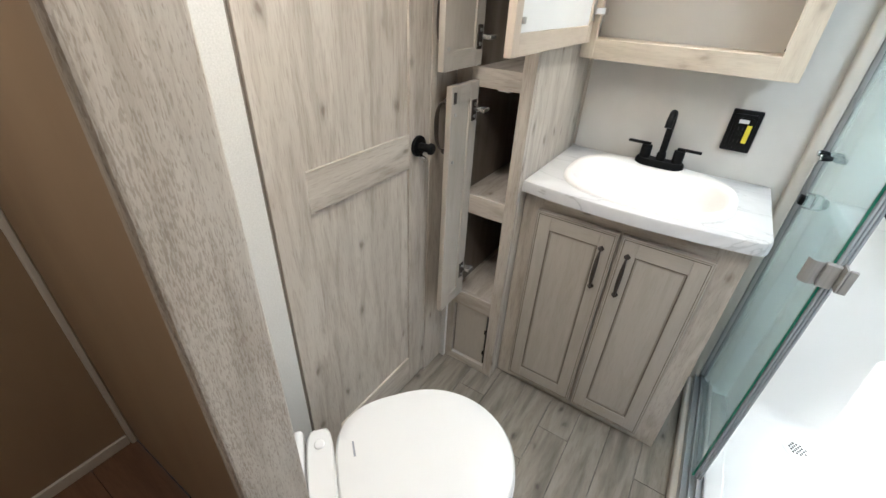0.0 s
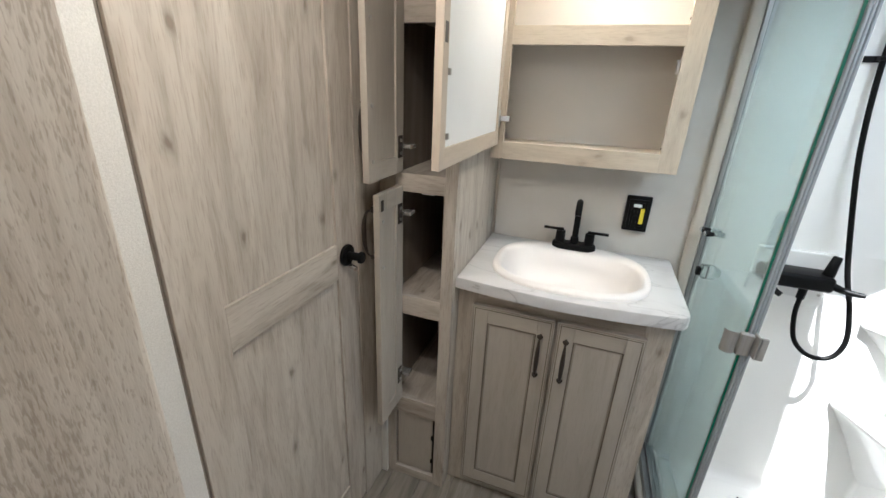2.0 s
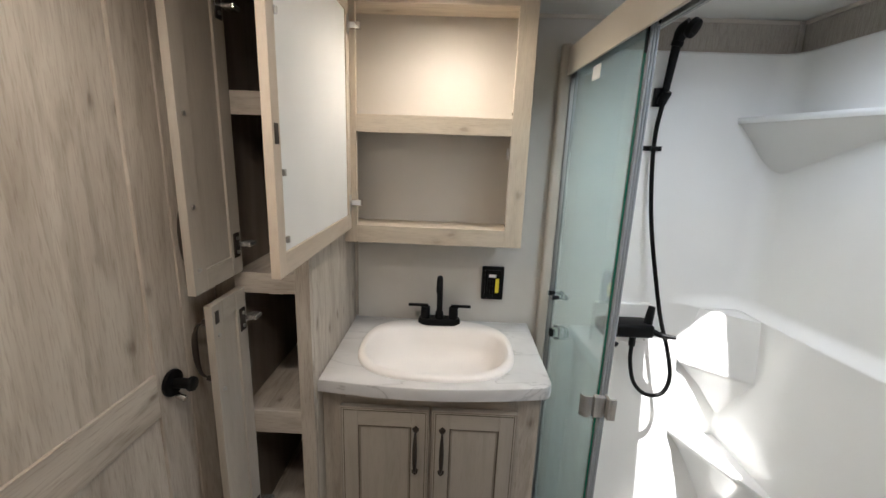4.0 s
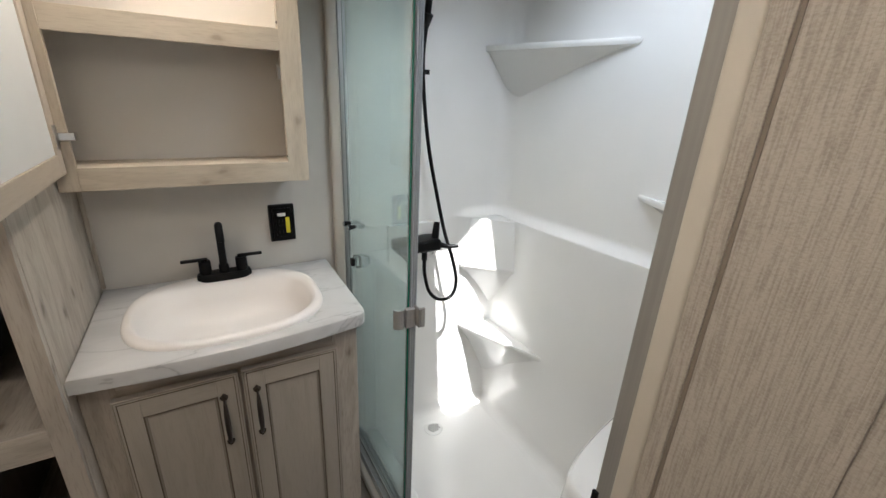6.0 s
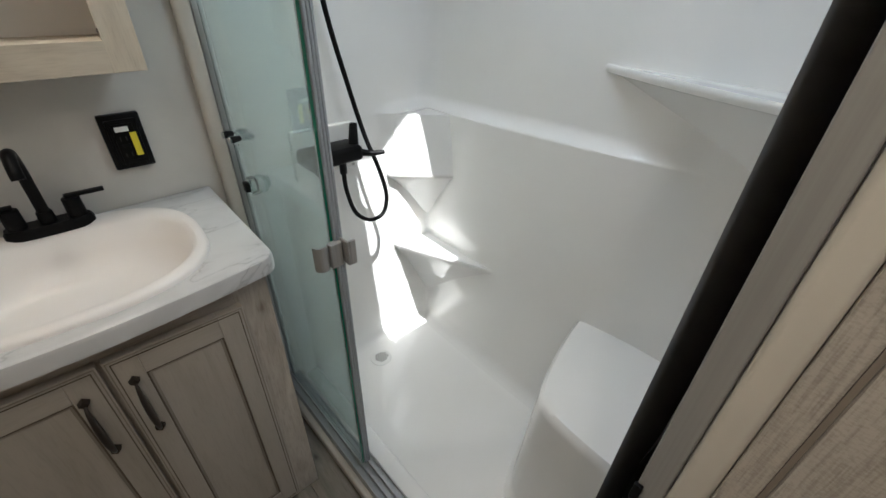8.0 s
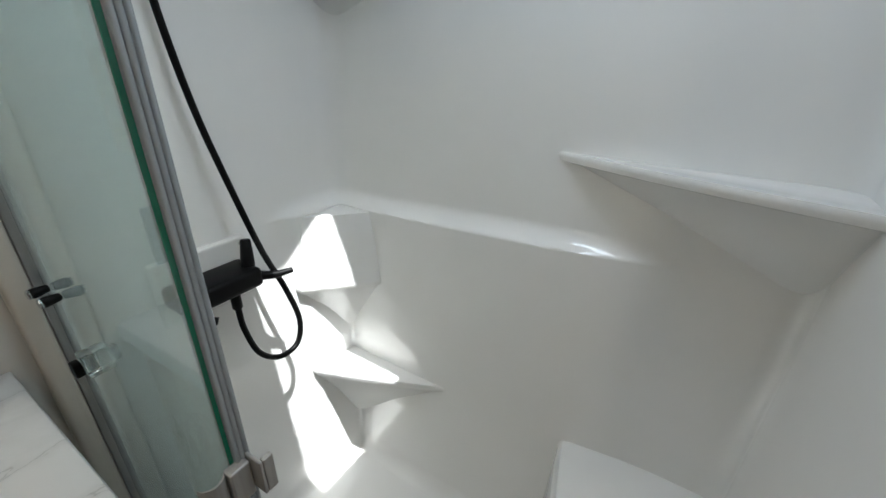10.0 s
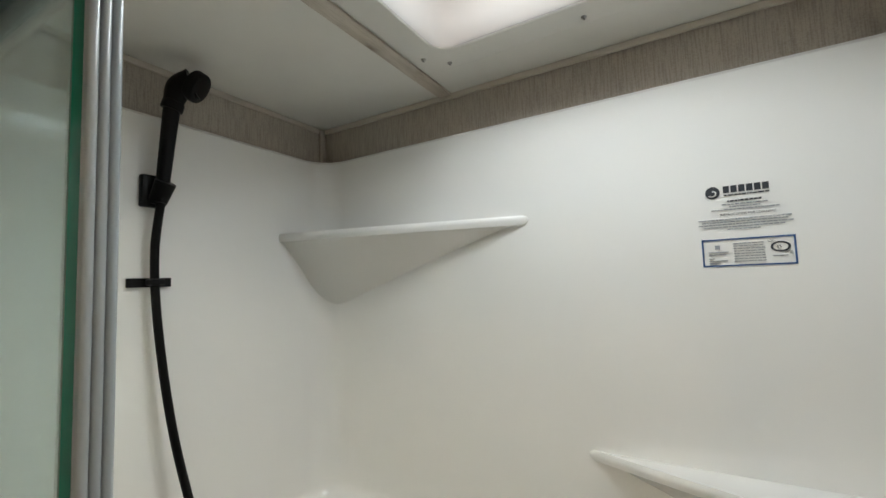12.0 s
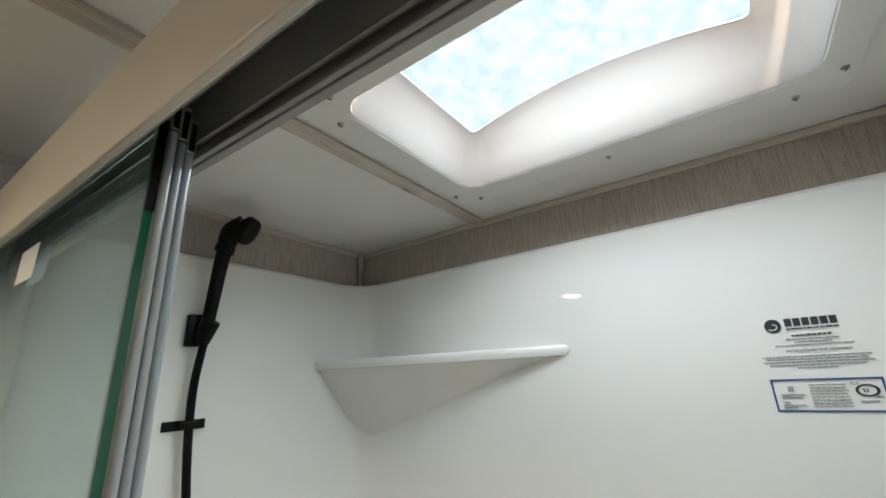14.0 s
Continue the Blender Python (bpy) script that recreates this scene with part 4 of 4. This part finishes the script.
# bench: rounded front, sloping into the walls
bench_top = [(1.252, 0.674), (1.13, 0.650), (1.02, 0.622), (0.93, 0.592), (0.875, 0.560), (0.85, 0.515), (0.84, 0.44), (0.835, 0.30), (1.252, 0.28)]
smooth_top = [(p.x, p.y) for p in smooth_path([(x, y, 0) for x, y in bench_top[:-1]], 5)] + [bench_top[-1]]


def bench_ring(f, z):
    return [(1.262 + (x - 1.262) * f, 0.275 + (y - 0.275) * f, z) for x, y in smooth_top]


part("bench_seat", loft([bench_ring(1.10, -0.024), bench_ring(1.075, -0.010), bench_ring(1.05, 0.04), bench_ring(1.02, 0.30), bench_ring(1.0, 0.43), bench_ring(0.992, 0.452), bench_ring(0.97, 0.463), bench_ring(0.92, 0.466), bench_ring(0.5, 0.464), bench_ring(0.1, 0.464)]), ACRYLIC, stall, "moulded white bench seat", True)

drain = thing("shower_drain", 0.862, 1.330, PAN + 0.021, "round white drain grate in the shower pan", "drain")
part("flange", loft([superoval(0.862, 1.330, z, r, r, 2, 40) for z, r in ((PAN + 0.0205, 0.046), (PAN + 0.0235, 0.044), (PAN + 0.0245, 0.040))]), WHITE_PRINT, drain, smooth=True)
for i in range(-2, 3):
    for j in range(-2, 3):
        if i * i + j * j < 6:
            hx, hy = 0.862 + i * 0.0115 + (j % 2) * 0.0057, 1.330 + j * 0.0105
            part("hole", cyl((hx, hy, PAN + 0.0243), (hx, hy, PAN + 0.0252), 0.0038, seg=10), SHADOW_GAP, drain)

# mixer on its plate
mixer = thing("shower_mixer", 0.83, 1.44, 0.89, "black shower mixer on a white wall plate", "faucet")
plate = part("wall_plate", box(0.686, 0.900, 1.448, 1.472, 0.826, 0.989, 0.006, seg=3), ACRYLIC, mixer, "white wall plate")
for x in (0.701, 0.885):
    for z in (0.843, 0.972):
        part("screw", cyl((x, 1.449, z), (x, 1.4455, z), 0.005, seg=12), STEEL, plate)
part("body", box(0.692, 0.874, 1.352, 1.450, 0.888, 0.938, 0.012, seg=3), BLACK, mixer, smooth=True)
part("diverter", cyl((0.860, 1.39, 0.934), (0.872, 1.40, 1.000), 0.017, 0.012, bevel=0.003), BLACK, mixer, smooth=True)
part("handle", tube([(0.860, 1.372, 0.915), (0.900, 1.352, 0.905), (0.942, 1.334, 0.906)], 0.010, 5, 12, (0.013, 0.007)), BLACK, mixer, smooth=True)
part("handle", tube([(0.712, 1.365, 0.892), (0.718, 1.342, 0.878), (0.733, 1.328, 0.870)], 0.009, 5, 12), BLACK, mixer, smooth=True)
part("hose_nut", cyl((0.803, 1.37, 0.889), (0.803, 1.37, 0.852), 0.012, bevel=0.002), BLACK, mixer, smooth=True)

hose = solo("shower_hose", tube([(0.803, 1.37, 0.856), (0.805, 1.366, 0.79), (0.828, 1.362, 0.705), (0.878, 1.357, 0.660), (0.936, 1.356, 0.668), (0.958, 1.360, 0.735), (0.935, 1.368, 0.845), (0.902, 1.388, 0.96), (0.868, 1.412, 1.13), (0.838, 1.432, 1.30), (0.819, 1.447, 1.48), (0.813, 1.452, 1.62), (0.820, 1.445, 1.73)], 0.0075, 12, 12), RUBBER, "black flexible hose hanging in a loop", "hose", smooth=True)

head = thing("hand_shower", 0.835, 1.45, 1.72, "black hand shower in its wall bracket", "shower head")
part("bracket", box(0.793, 0.828, 1.458, 1.473, 1.711, 1.772, 0.003), BLACK, head, smooth=True)
part("cradle", cyl((0.818, 1.457, 1.718), (0.823, 1.436, 1.758), 0.015, 0.018, bevel=0.003), BLACK, head, smooth=True)
part("grip", tube([(0.819, 1.446, 1.718), (0.822, 1.441, 1.778), (0.826, 1.434, 1.857), (0.829, 1.429, 1.907)], 0.012, 6, 14, (0.011, 0.015)), BLACK, head, smooth=True)
part("collar", cyl((0.828, 1.431, 1.897), (0.831, 1.427, 1.913), 0.019, bevel=0.002), BLACK, head, smooth=True)
part("spray_head", tube([(0.829, 1.429, 1.905), (0.836, 1.420, 1.939), (0.853, 1.402, 1.950)], 0.020, 6, 20, (0.016, 0.029)), BLACK, head, smooth=True)
part("spray_face", cyl((0.851, 1.404, 1.950), (0.863, 1.391, 1.939), 0.031, 0.030, bevel=0.004, seg=28), BLACK_PLASTIC, head, smooth=True)

clip = thing("hose_clip", 0.812, 1.465, 1.57, "flat black clip holding the hose to the wall", "clip")
part("bar", box(0.776, 0.850, 1.467, 1.473, 1.561, 1.578, 0.001), BLACK_PLASTIC, clip)
part("loop", box(0.803, 0.827, 1.440, 1.4668, 1.564, 1.576, 0.003), BLACK_PLASTIC, clip)

# printed notice on the back wall
SBX, NOTICE_Y, NOTICE_Z = SHOWER_BACK - 0.0012, -0.0655, 0.013


def wall_print(name, y0, y1, z0, z1, mat, parent, d=0.0):
    y0, y1, z0, z1 = y0 + NOTICE_Y, y1 + NOTICE_Y, z0 + NOTICE_Z, z1 + NOTICE_Z
    wall_x = SHOWER_BACK - inward((SHOWER_BACK, (y0 + y1) / 2), (z0 + z1) / 2)
    return part(name, box(wall_x - 0.0014 - d, wall_x - 0.0006 - d, y0, y1, z0, z1), mat, parent)


word_rnd = random.Random(11)


def word_line(y0, y1, z, h, mat, parent):
    """A line of unreadable print, as word-long bars."""
    y = y1
    while y > y0 + 0.002:
        w = min(word_rnd.uniform(0.0022, 0.0078), y - y0)
        wall_print("word", y - w, y, z, z + h * word_rnd.uniform(0.8, 1.0), mat, parent)
        y -= w + 0.0011


notice = thing("printed_notice", SBX, 0.52, 1.63, "dark printed cleaning notice on the shower wall", "sign")
swirl = part("logo_disc", cyl((SBX + 0.0006, 0.556, 1.685), (SBX - 0.0002, 0.556, 1.685), 0.0105, seg=32), DARK_PRINT, notice)
part("logo_swirl", tube([(SBX - 0.0006, 0.556 + 0.001 * k * math.cos(k * 0.7), 1.685 + 0.0009 * k * math.sin(k * 0.7)) for k in range(2, 9)], 0.0008, 4, 6), WHITE_PRINT, swirl)
for k in range(6):
    wall_print("logo_bar", 0.6065 - 0.0106 * k - 0.0085, 0.6065 - 0.0106 * k, 1.670, 1.6815, DARK_PRINT, notice)
word_line(0.542, 0.606, 1.6648, 0.0024, DARK_PRINT, notice)
for z, a, b, h in ((1.6545, 0.556, 0.602, 0.003), (1.6495, 0.548, 0.610, 0.002), (1.6453, 0.558, 0.600, 0.002), (1.6408, 0.534, 0.625, 0.002)):
    word_line(a, b, z, h, GREY_PRINT if h < 0.003 else DARK_PRINT, notice)
for k, (a, b) in enumerate(((0.520, 0.645), (0.524, 0.640), (0.518, 0.645), (0.527, 0.638), (0.56, 0.605))):
    word_line(a, b, 1.6245 - 0.0042 * k, 0.0019, GREY_PRINT, notice)
for a, b, c, e in ((0.518, 0.643, 1.5905, 1.5930), (0.518, 0.643, 1.5470, 1.5495), (0.6405, 0.643, 1.5495, 1.5905), (0.518, 0.5205, 1.5495, 1.5905)):
    wall_print("border", a, b, c, e, BLUE_PRINT, notice)
for k in range(8):
    word_line(0.557, 0.599, 1.5835 - 0.0042 * k, 0.0015, GREY_PRINT, notice)
for z, a, b in ((1.5700, 0.606, 0.634), (1.5660, 0.610, 0.634), (1.5595, 0.626, 0.634), (1.5555, 0.608, 0.634), (1.5520, 0.618, 0.634), (1.5605, 0.529, 0.548)):
    wall_print("text_line", a, b, z, z + 0.0016, GREY_PRINT, notice)
wall_print("mark", 0.6175, 0.6245, 1.5755, 1.5825, GREY_PRINT, notice)
part("mark_ring", loft([[(x, y, z) for x, y, z in [(SBX - 0.0004, 0.472 + r * 1.5 * math.cos(2 * math.pi * k / 28), 1.5885 + r * math.sin(2 * math.pi * k / 28)) for k in range(28)]] for r in (0.0062, 0.0085)], False, False), DARK_PRINT, notice)


def lettering(text, y_left, z, size, parent, mat):
    cu = bpy.data.curves.new("lettering", "FONT")
    cu.body, cu.size, cu.extrude, cu.resolution_u = text, size, 0.0002, 2
    tmp = bpy.data.objects.new("tmp_lettering", cu)
    scene.collection.objects.link(tmp)
    bpy.context.view_layer.update()
    me = bpy.data.meshes.new_from_object(tmp.evaluated_get(bpy.context.evaluated_depsgraph_get()))
    bpy.data.objects.remove(tmp)
    m = Matrix(((0, 0, -1, SBX - 0.0003), (-1, 0, 0, y_left + NOTICE_Y), (0, 1, 0, z + NOTICE_Z), (0, 0, 0, 1)))
    me.transform(m)
    bm = bmesh.new()
    bm.from_mesh(me)
    bpy.data.meshes.remove(me)
    return part("lettering", bm, mat, parent)


lettering("INSTRUCTIONS FOR CLEANING", 0.6135, 1.6318, 0.0052, notice, DARK_PRINT)
lettering("ICC", 0.5535, 1.5835, 0.0055, notice, DARK_PRINT)
lettering("ES", 0.5425, 1.5735, 0.0065, notice, DARK_PRINT)
lettering("PMG", 0.5325, 1.5650, 0.0050, notice, DARK_PRINT)

# ---- shower front: curb, tracks, glass panels, header, jamb ----
FRONT = Matrix.Translation((0.508, NORTH, 0)) @ Matrix.Rotation(radians(1.3), 4, "Z")


def fbox(x0, x1, y0, y1, z0, z1, bevel=0.0, seg=2, bm=None):
    return box(x0, x1, y0, y1, z0, z1, bevel, FRONT, bm, seg)


END = -1.278
FO = FRONT @ Vector((0, -0.6, 0))
curb = thing("shower_curb", FO.x, FO.y, FLOOR, "cream moulded shower curb with aluminium track", "curb", kind="structure")
part("curb_face", fbox(-0.040, 0.060, END, -0.012, FLOOR, -0.014, 0.012, 3), BEIGE_TRIM, curb, smooth=True)
part("track_base", fbox(-0.020, 0.056, END, -0.014, -0.0135, -0.002, 0.002), ALU, curb, "aluminium bottom track")
for x in (-0.018, 0.006, 0.028, 0.050):
    part("track_fin", fbox(x, x + 0.004, END, -0.014, -0.0018, 0.014, 0.001), ALU, curb)
part("inner_slope", fbox(0.0605, 0.12, END + 0.03, -0.05, PAN + 0.003, -0.020, 0.008, 3), ACRYLIC, curb, smooth=True)

post = thing("wall_channel", 0.47, 1.48, FLOOR, "beige half-round trim and aluminium wall channel", "trim", kind="structure")
part("trim_post", fbox(-0.042, -0.002, -0.030, -0.002, FLOOR, 1.908, 0.011, 3), BEIGE_TRIM, post, smooth=True)
part("wall_jamb", fbox(-0.0015, 0.058, -0.026, -0.0035, 0.015, 1.80, 0.002), ALU, post, "aluminium wall jamb")

hdr = thing("shower_header", FO.x, FO.y, 1.80, "beige covered header rail above the shower doors", "rail", kind="structure")
part("cover", fbox(-0.018, -0.010, END - 0.05, -0.006, 1.803, 1.893, 0.002), BEIGE_TRIM, hdr, "beige wood-look cover")
part("top_cap", fbox(-0.0098, 0.060, END, -0.006, 1.887, 1.893, 0.001), TRACK_GREY, hdr)
part("rear_wall", fbox(0.052, 0.060, END, -0.006, 1.826, 1.8865, 0.001), TRACK_GREY, hdr, "grey aluminium track")
for x, z in ((-0.0095, 1.808), (0.004, 1.846), (0.0405, 1.838)):
    part("track_lip", fbox(x, x + 0.003, END, -0.006, z, 1.8865), TRACK_GREY, hdr)
for z in (1.828, 1.846, 1.866):
    part("track_rail", fbox(0.0465, 0.0518, END, -0.006, z, z + 0.005, 0.001), TRACK_GREY, hdr)


def glass_door(x, y0, y1, name_label):
    """A sliding glass door with green edges and aluminium and plastic edge strips."""
    d = thing("glass_door", *(FRONT @ Vector((x, (y0 + y1) / 2, 0.016))), name_label, "shower door", "sliding glass doors")
    pane = part("pane", fbox(x - 0.003, x + 0.003, y0, y1, 0.016, 1.835), GLASS, d, "greenish clear glass")
    pane.visible_shadow = False
    part("edge", fbox(x - 0.0029, x + 0.0029, y0 - 0.0022, y0 - 0.0003, 0.018, 1.832), GREEN_EDGE, pane, "deep green glass edge")
    return d, pane


d1, pane1 = glass_door(0.014, -0.545, -0.030, "clear greenish sliding glass shower door, slid open")
d2, pane2 = glass_door(0.030, -0.524, -0.034, "clear greenish rear sliding glass door")
for x, top in ((0.0212, 1.838), (0.0282, 1.831), (0.0352, 1.822)):
    strip = part("edge_strip", fbox(x - 0.0033, x + 0.0033, -0.553, -0.530, 0.015, top, 0.0026, 3), SEAL, d2, "clear plastic edge seal", True)
    part("end_channel", fbox(x - 0.0034, x + 0.0034, -0.552, -0.530, top + 0.0005, top + 0.034, 0.0006), TRACK_GREY, strip, "grey channel end")
    part("channel_mouth", fbox(x - 0.0022, x + 0.0022, -0.5528, -0.5521, top + 0.003, top + 0.029), RUBBER, strip, "black hollow of the channel")
part("gasket", fbox(0.0108, 0.0172, -0.5495, -0.5474, 1.765, 1.846), RUBBER, d1, "black gasket on the glass edge")
part("roller_bracket", fbox(0.0108, 0.0172, -0.543, -0.525, 1.8355, 1.864, 0.001), NICKEL, d1, "nickel roller bracket")
part("sticker", fbox(0.0058, 0.0066, -0.29, -0.225, 1.755, 1.795), WHITE_PRINT, pane1, "small printed paper sticker")

PZ0, PZ1 = 0.838, 0.900
latch = part("door_pull", fbox(0.000, 0.030, -0.5640, -0.5455, PZ0, PZ1, 0.003), ALU_GREY, d1, "grey metal door pull")
pull_pts = []
for k in range(9):
    a = radians(150 * k / 8)
    pull_pts.append((-0.016 - 0.017 * math.cos(a), -0.5460 - 0.016 * math.sin(a)))
bm = bmesh.new()
front_v = [[bm.verts.new(FRONT @ Vector((x, y + dy, z))) for x, y in pull_pts] for dy, z in ((0, PZ0), (0, PZ1), (0.003, PZ1), (0.003, PZ0))]
for a, b in zip(front_v, front_v[1:] + front_v[:1]):
    for k in range(8):
        bm.faces.new((a[k], a[k + 1], b[k + 1], b[k]))
part("grip", bm, ALU_GREY, latch, smooth=True)
part("grip", fbox(0.0305, 0.036, -0.5840, -0.5455, PZ0 + 0.006, PZ1 + 0.006, 0.002), ALU_GREY, latch)
part("grip", fbox(0.0365, 0.052, -0.5840, -0.5760, PZ0 + 0.006, PZ1 + 0.006, 0.002), ALU_GREY, latch)

for z, y in ((1.022, -0.060), (1.022, -0.112)):
    k = part("knob", cyl(FRONT @ Vector((0.0105, y, z)), FRONT @ Vector((-0.016, y - 0.003, z)), 0.007, 0.010, bevel=0.003), BLACK_PLASTIC, d1, "small black and chrome knob", True)
    part("washer", cyl(FRONT @ Vector((-0.0165, y - 0.003, z)), FRONT @ Vector((-0.021, y - 0.003, z)), 0.009, bevel=0.001), CHROME, k, smooth=True)
block = part("clear_block", fbox(-0.010, 0.0105, -0.172, -0.132, 0.880, 0.922, 0.003), GLASS, d1, "clear plastic bumper block", True)
part("bumper", fbox(-0.024, -0.0105, -0.163, -0.141, 0.887, 0.915, 0.003), RUBBER, block, "black rubber pad", True)

# right jamb and wallpapered wall
rj = thing("shower_jamb", *(FRONT @ Vector((0.02, END, 0))), "grey aluminium jamb and beige trim of the shower", "door frame", kind="structure")
part("channel", fbox(-0.020, 0.034, END + 0.001, END + 0.027, FLOOR, 1.80, 0.002), ALU_GREY, rj, "grey satin aluminium channel")
part("beige_strip", fbox(-0.030, 0.02, END - 0.027, END, FLOOR, CEIL - 0.001, 0.006, 3), BEIGE_TRIM, rj, "smooth beige trim strip", True)
part("catch", fbox(-0.026, -0.0205, END + 0.020, END + 0.029, 0.915, 0.942, 0.001), RUBBER, rj, "small black latch")
solo("wall_jamb_panel", fbox(-0.0295, 0.05, END - 0.050, END - 0.0275, FLOOR, CEIL - 0.001, 0.002), PAPER, "narrow strip of woven wallpaper by the shower", "wall", "structure")
solo("wall_gap", fbox(-0.0275, 0.02, END - 0.0545, END - 0.0505, FLOOR, CEIL - 0.001), SEAM_SHADE, "seam in the wallpapered wall, its crease shadow painted brown", "trim", "structure")
solo("wall_hall_east", fbox(-0.0302, 0.03, -3.0, END - 0.055, FLOOR, CEIL - 0.001, 0.003), PAPER, "woven beige wallpaper wall by the doorway", "wall", "structure")
solo("wall_shower_end", box(0.62, 1.36, 0.16, 0.245, FLOOR, CEIL - 0.001), PAPER, "woven wallpaper wall at the shower's end", "wall", "structure")

solo("wall_bead", fbox(-0.0335, -0.0305, END - 0.192, END - 0.180, FLOOR, CEIL - 0.001, 0.0012), PAPER, "slim wallpapered bead on the wallpapered wall", "trim", "structure")

# ---- skylight ----
skl = thing("skylight", 0.88, 0.79, CEIL, "white moulded skylight with a clear dome pane", "skylight")


def rrect(x0, x1, y0, y1, z, r, n=6, bow=0.0):
    pts = []
    for cx2, cy2, a0 in ((x1 - r, y1 - r, 0), (x0 + r, y1 - r, 90), (x0 + r, y0 + r, 180), (x1 - r, y0 + r, 270)):
        for k in range(n + 1):
            a = radians(a0 + 90 * k / n)
            pts.append((cx2 + r * math.cos(a), cy2 + r * math.sin(a)))
    dense = []
    for k, (x, y) in enumerate(pts):
        x2, y2 = pts[(k + 1) % len(pts)]
        m = 10 if math.hypot(x2 - x, y2 - y) > 0.1 else 1
        for j in range(m):
            dense.append((x + (x2 - x) * j / m, y + (y2 - y) * j / m))
    mid_y, half = (y0 + y1) / 2, (y1 - y0) / 2
    return [(x, y, z + bow * (1 - ((y - mid_y) / half) ** 2)) for x, y in dense]


flange = loft([rrect(0.698, 1.160, 0.395, 1.050, CEIL - 0.001, 0.03), rrect(0.698, 1.160, 0.395, 1.050, CEIL - 0.005, 0.03), rrect(0.703, 1.155, 0.40, 1.045, CEIL - 0.007, 0.03), rrect(0.745, 1.098, 0.438, 0.993, CEIL - 0.007, 0.04), rrect(0.747, 1.096, 0.440, 0.991, CEIL - 0.005, 0.04)], False, False)
part("flange", flange, CEILING, skl, "flat white flange screwed to the ceiling", True)
# Same white moulding as the flange; its darker colour tones down the light.
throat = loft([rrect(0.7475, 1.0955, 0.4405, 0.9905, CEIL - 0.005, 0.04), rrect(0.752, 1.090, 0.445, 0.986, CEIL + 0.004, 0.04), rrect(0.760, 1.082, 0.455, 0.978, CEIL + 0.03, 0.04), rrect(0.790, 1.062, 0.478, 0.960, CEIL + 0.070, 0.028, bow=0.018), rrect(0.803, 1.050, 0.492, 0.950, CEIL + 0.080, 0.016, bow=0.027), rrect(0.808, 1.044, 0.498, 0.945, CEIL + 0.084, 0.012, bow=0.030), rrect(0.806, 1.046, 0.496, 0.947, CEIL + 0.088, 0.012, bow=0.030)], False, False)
part("throat", throat, FRAME_DIMMED, skl, "moulded inner frame curving up to the dome", True)
pane_s = part("pane", box(0.755, 1.086, 0.45, 0.99, CEIL + 0.122, CEIL + 0.128), DOME_PANE, skl, "clear glazing")
part("roof_curb", merged(box(0.65, 0.742, 0.36, 1.09, CEIL + 0.031, CEIL + 0.12), merged(box(1.10, 1.20, 0.36, 1.09, CEIL + 0.031, CEIL + 0.12), merged(box(0.7425, 1.0995, 0.36, 0.435, CEIL + 0.031, CEIL + 0.12), box(0.7425, 1.0995, 0.996, 1.09, CEIL + 0.031, CEIL + 0.12)))), PORCELAIN, skl)
for x, y in ((0.773, 1.016), (1.098, 1.028), (1.138, 0.990), (1.137, 0.725), (1.140, 0.463), (1.10, 0.415), (0.722, 0.98), (0.80, 0.415)):
    sc = part("screw", cyl((x, y, CEIL - 0.007), (x, y, CEIL - 0.0105), 0.005, 0.0036, 14), STEEL, skl, smooth=True)
    part("slot", box(x - 0.003, x + 0.003, y - 0.0007, y + 0.0007, CEIL - 0.0112, CEIL - 0.0106), SHADOW_GAP, sc)

# The added hall fill gets a bezel and lens like the others.
for px, py, power in PUCKS_AND_FILL:
    pk = thing("puck_and_fill_light", px, py, CEIL, "small round lit ceiling light, the hall one an added fill", "ceiling light", "ceiling lights")
    part("bezel", loft([superoval(px, py, z, r, r, 2, 36) for z, r in ((CEIL - 0.0005, 0.055), (CEIL - 0.010, 0.055), (CEIL - 0.016, 0.048), (CEIL - 0.016, 0.042), (CEIL - 0.011, 0.040))], True, False), PORCELAIN, pk, "white bezel", True)
    part("lens", cyl((px, py, CEIL - 0.0105), (px, py, CEIL - 0.013), 0.0395, seg=28), LAMP_LENS, pk, "warm lit lens")

# ---- floors last ----
floor = thing("floor", 0, 0.75, FLOOR, "grey wood-look vinyl plank floor", "floor", kind="structure")
rnd = random.Random(4)
plank_w, x = 0.122, -0.60
row = 0
while x < 0.47:
    y = -0.04 - [0.12, 0.47, 0.30][row % 3]
    while y < 1.5:
        y0, y1 = max(y, -0.04), min(y + 0.61, 1.499)
        x1 = min(x + plank_w, 0.50)
        if y1 - y0 > 0.02:
            part("plank", box(x + 0.0008, x1 - 0.0008, y0 + 0.0008, y1 - 0.0008, FLOOR - 0.010, FLOOR + rnd.uniform(-0.0006, 0.0), 0.0008, seg=1), PLANK, floor)
        y += 0.61
    x += plank_w
    row += 1
hall = thing("hall_floor", -0.3, -0.7, FLOOR, "dark brown wood-look hall floor", "floor", kind="structure")
y = -1.4
while y < -0.05:
    y1 = min(y + 0.152, -0.042)
    for x0, x1 in ((-1.2, -0.45), (-0.45, 0.18), (0.18, 0.62)):
        part("plank", box(x0 + 0.0008, x1 - 0.0008, y + 0.0008, y1 - 0.0008, FLOOR - 0.010, FLOOR - 0.0005, 0.0008, seg=1), HALL_FLOOR, hall)
    y += 0.152
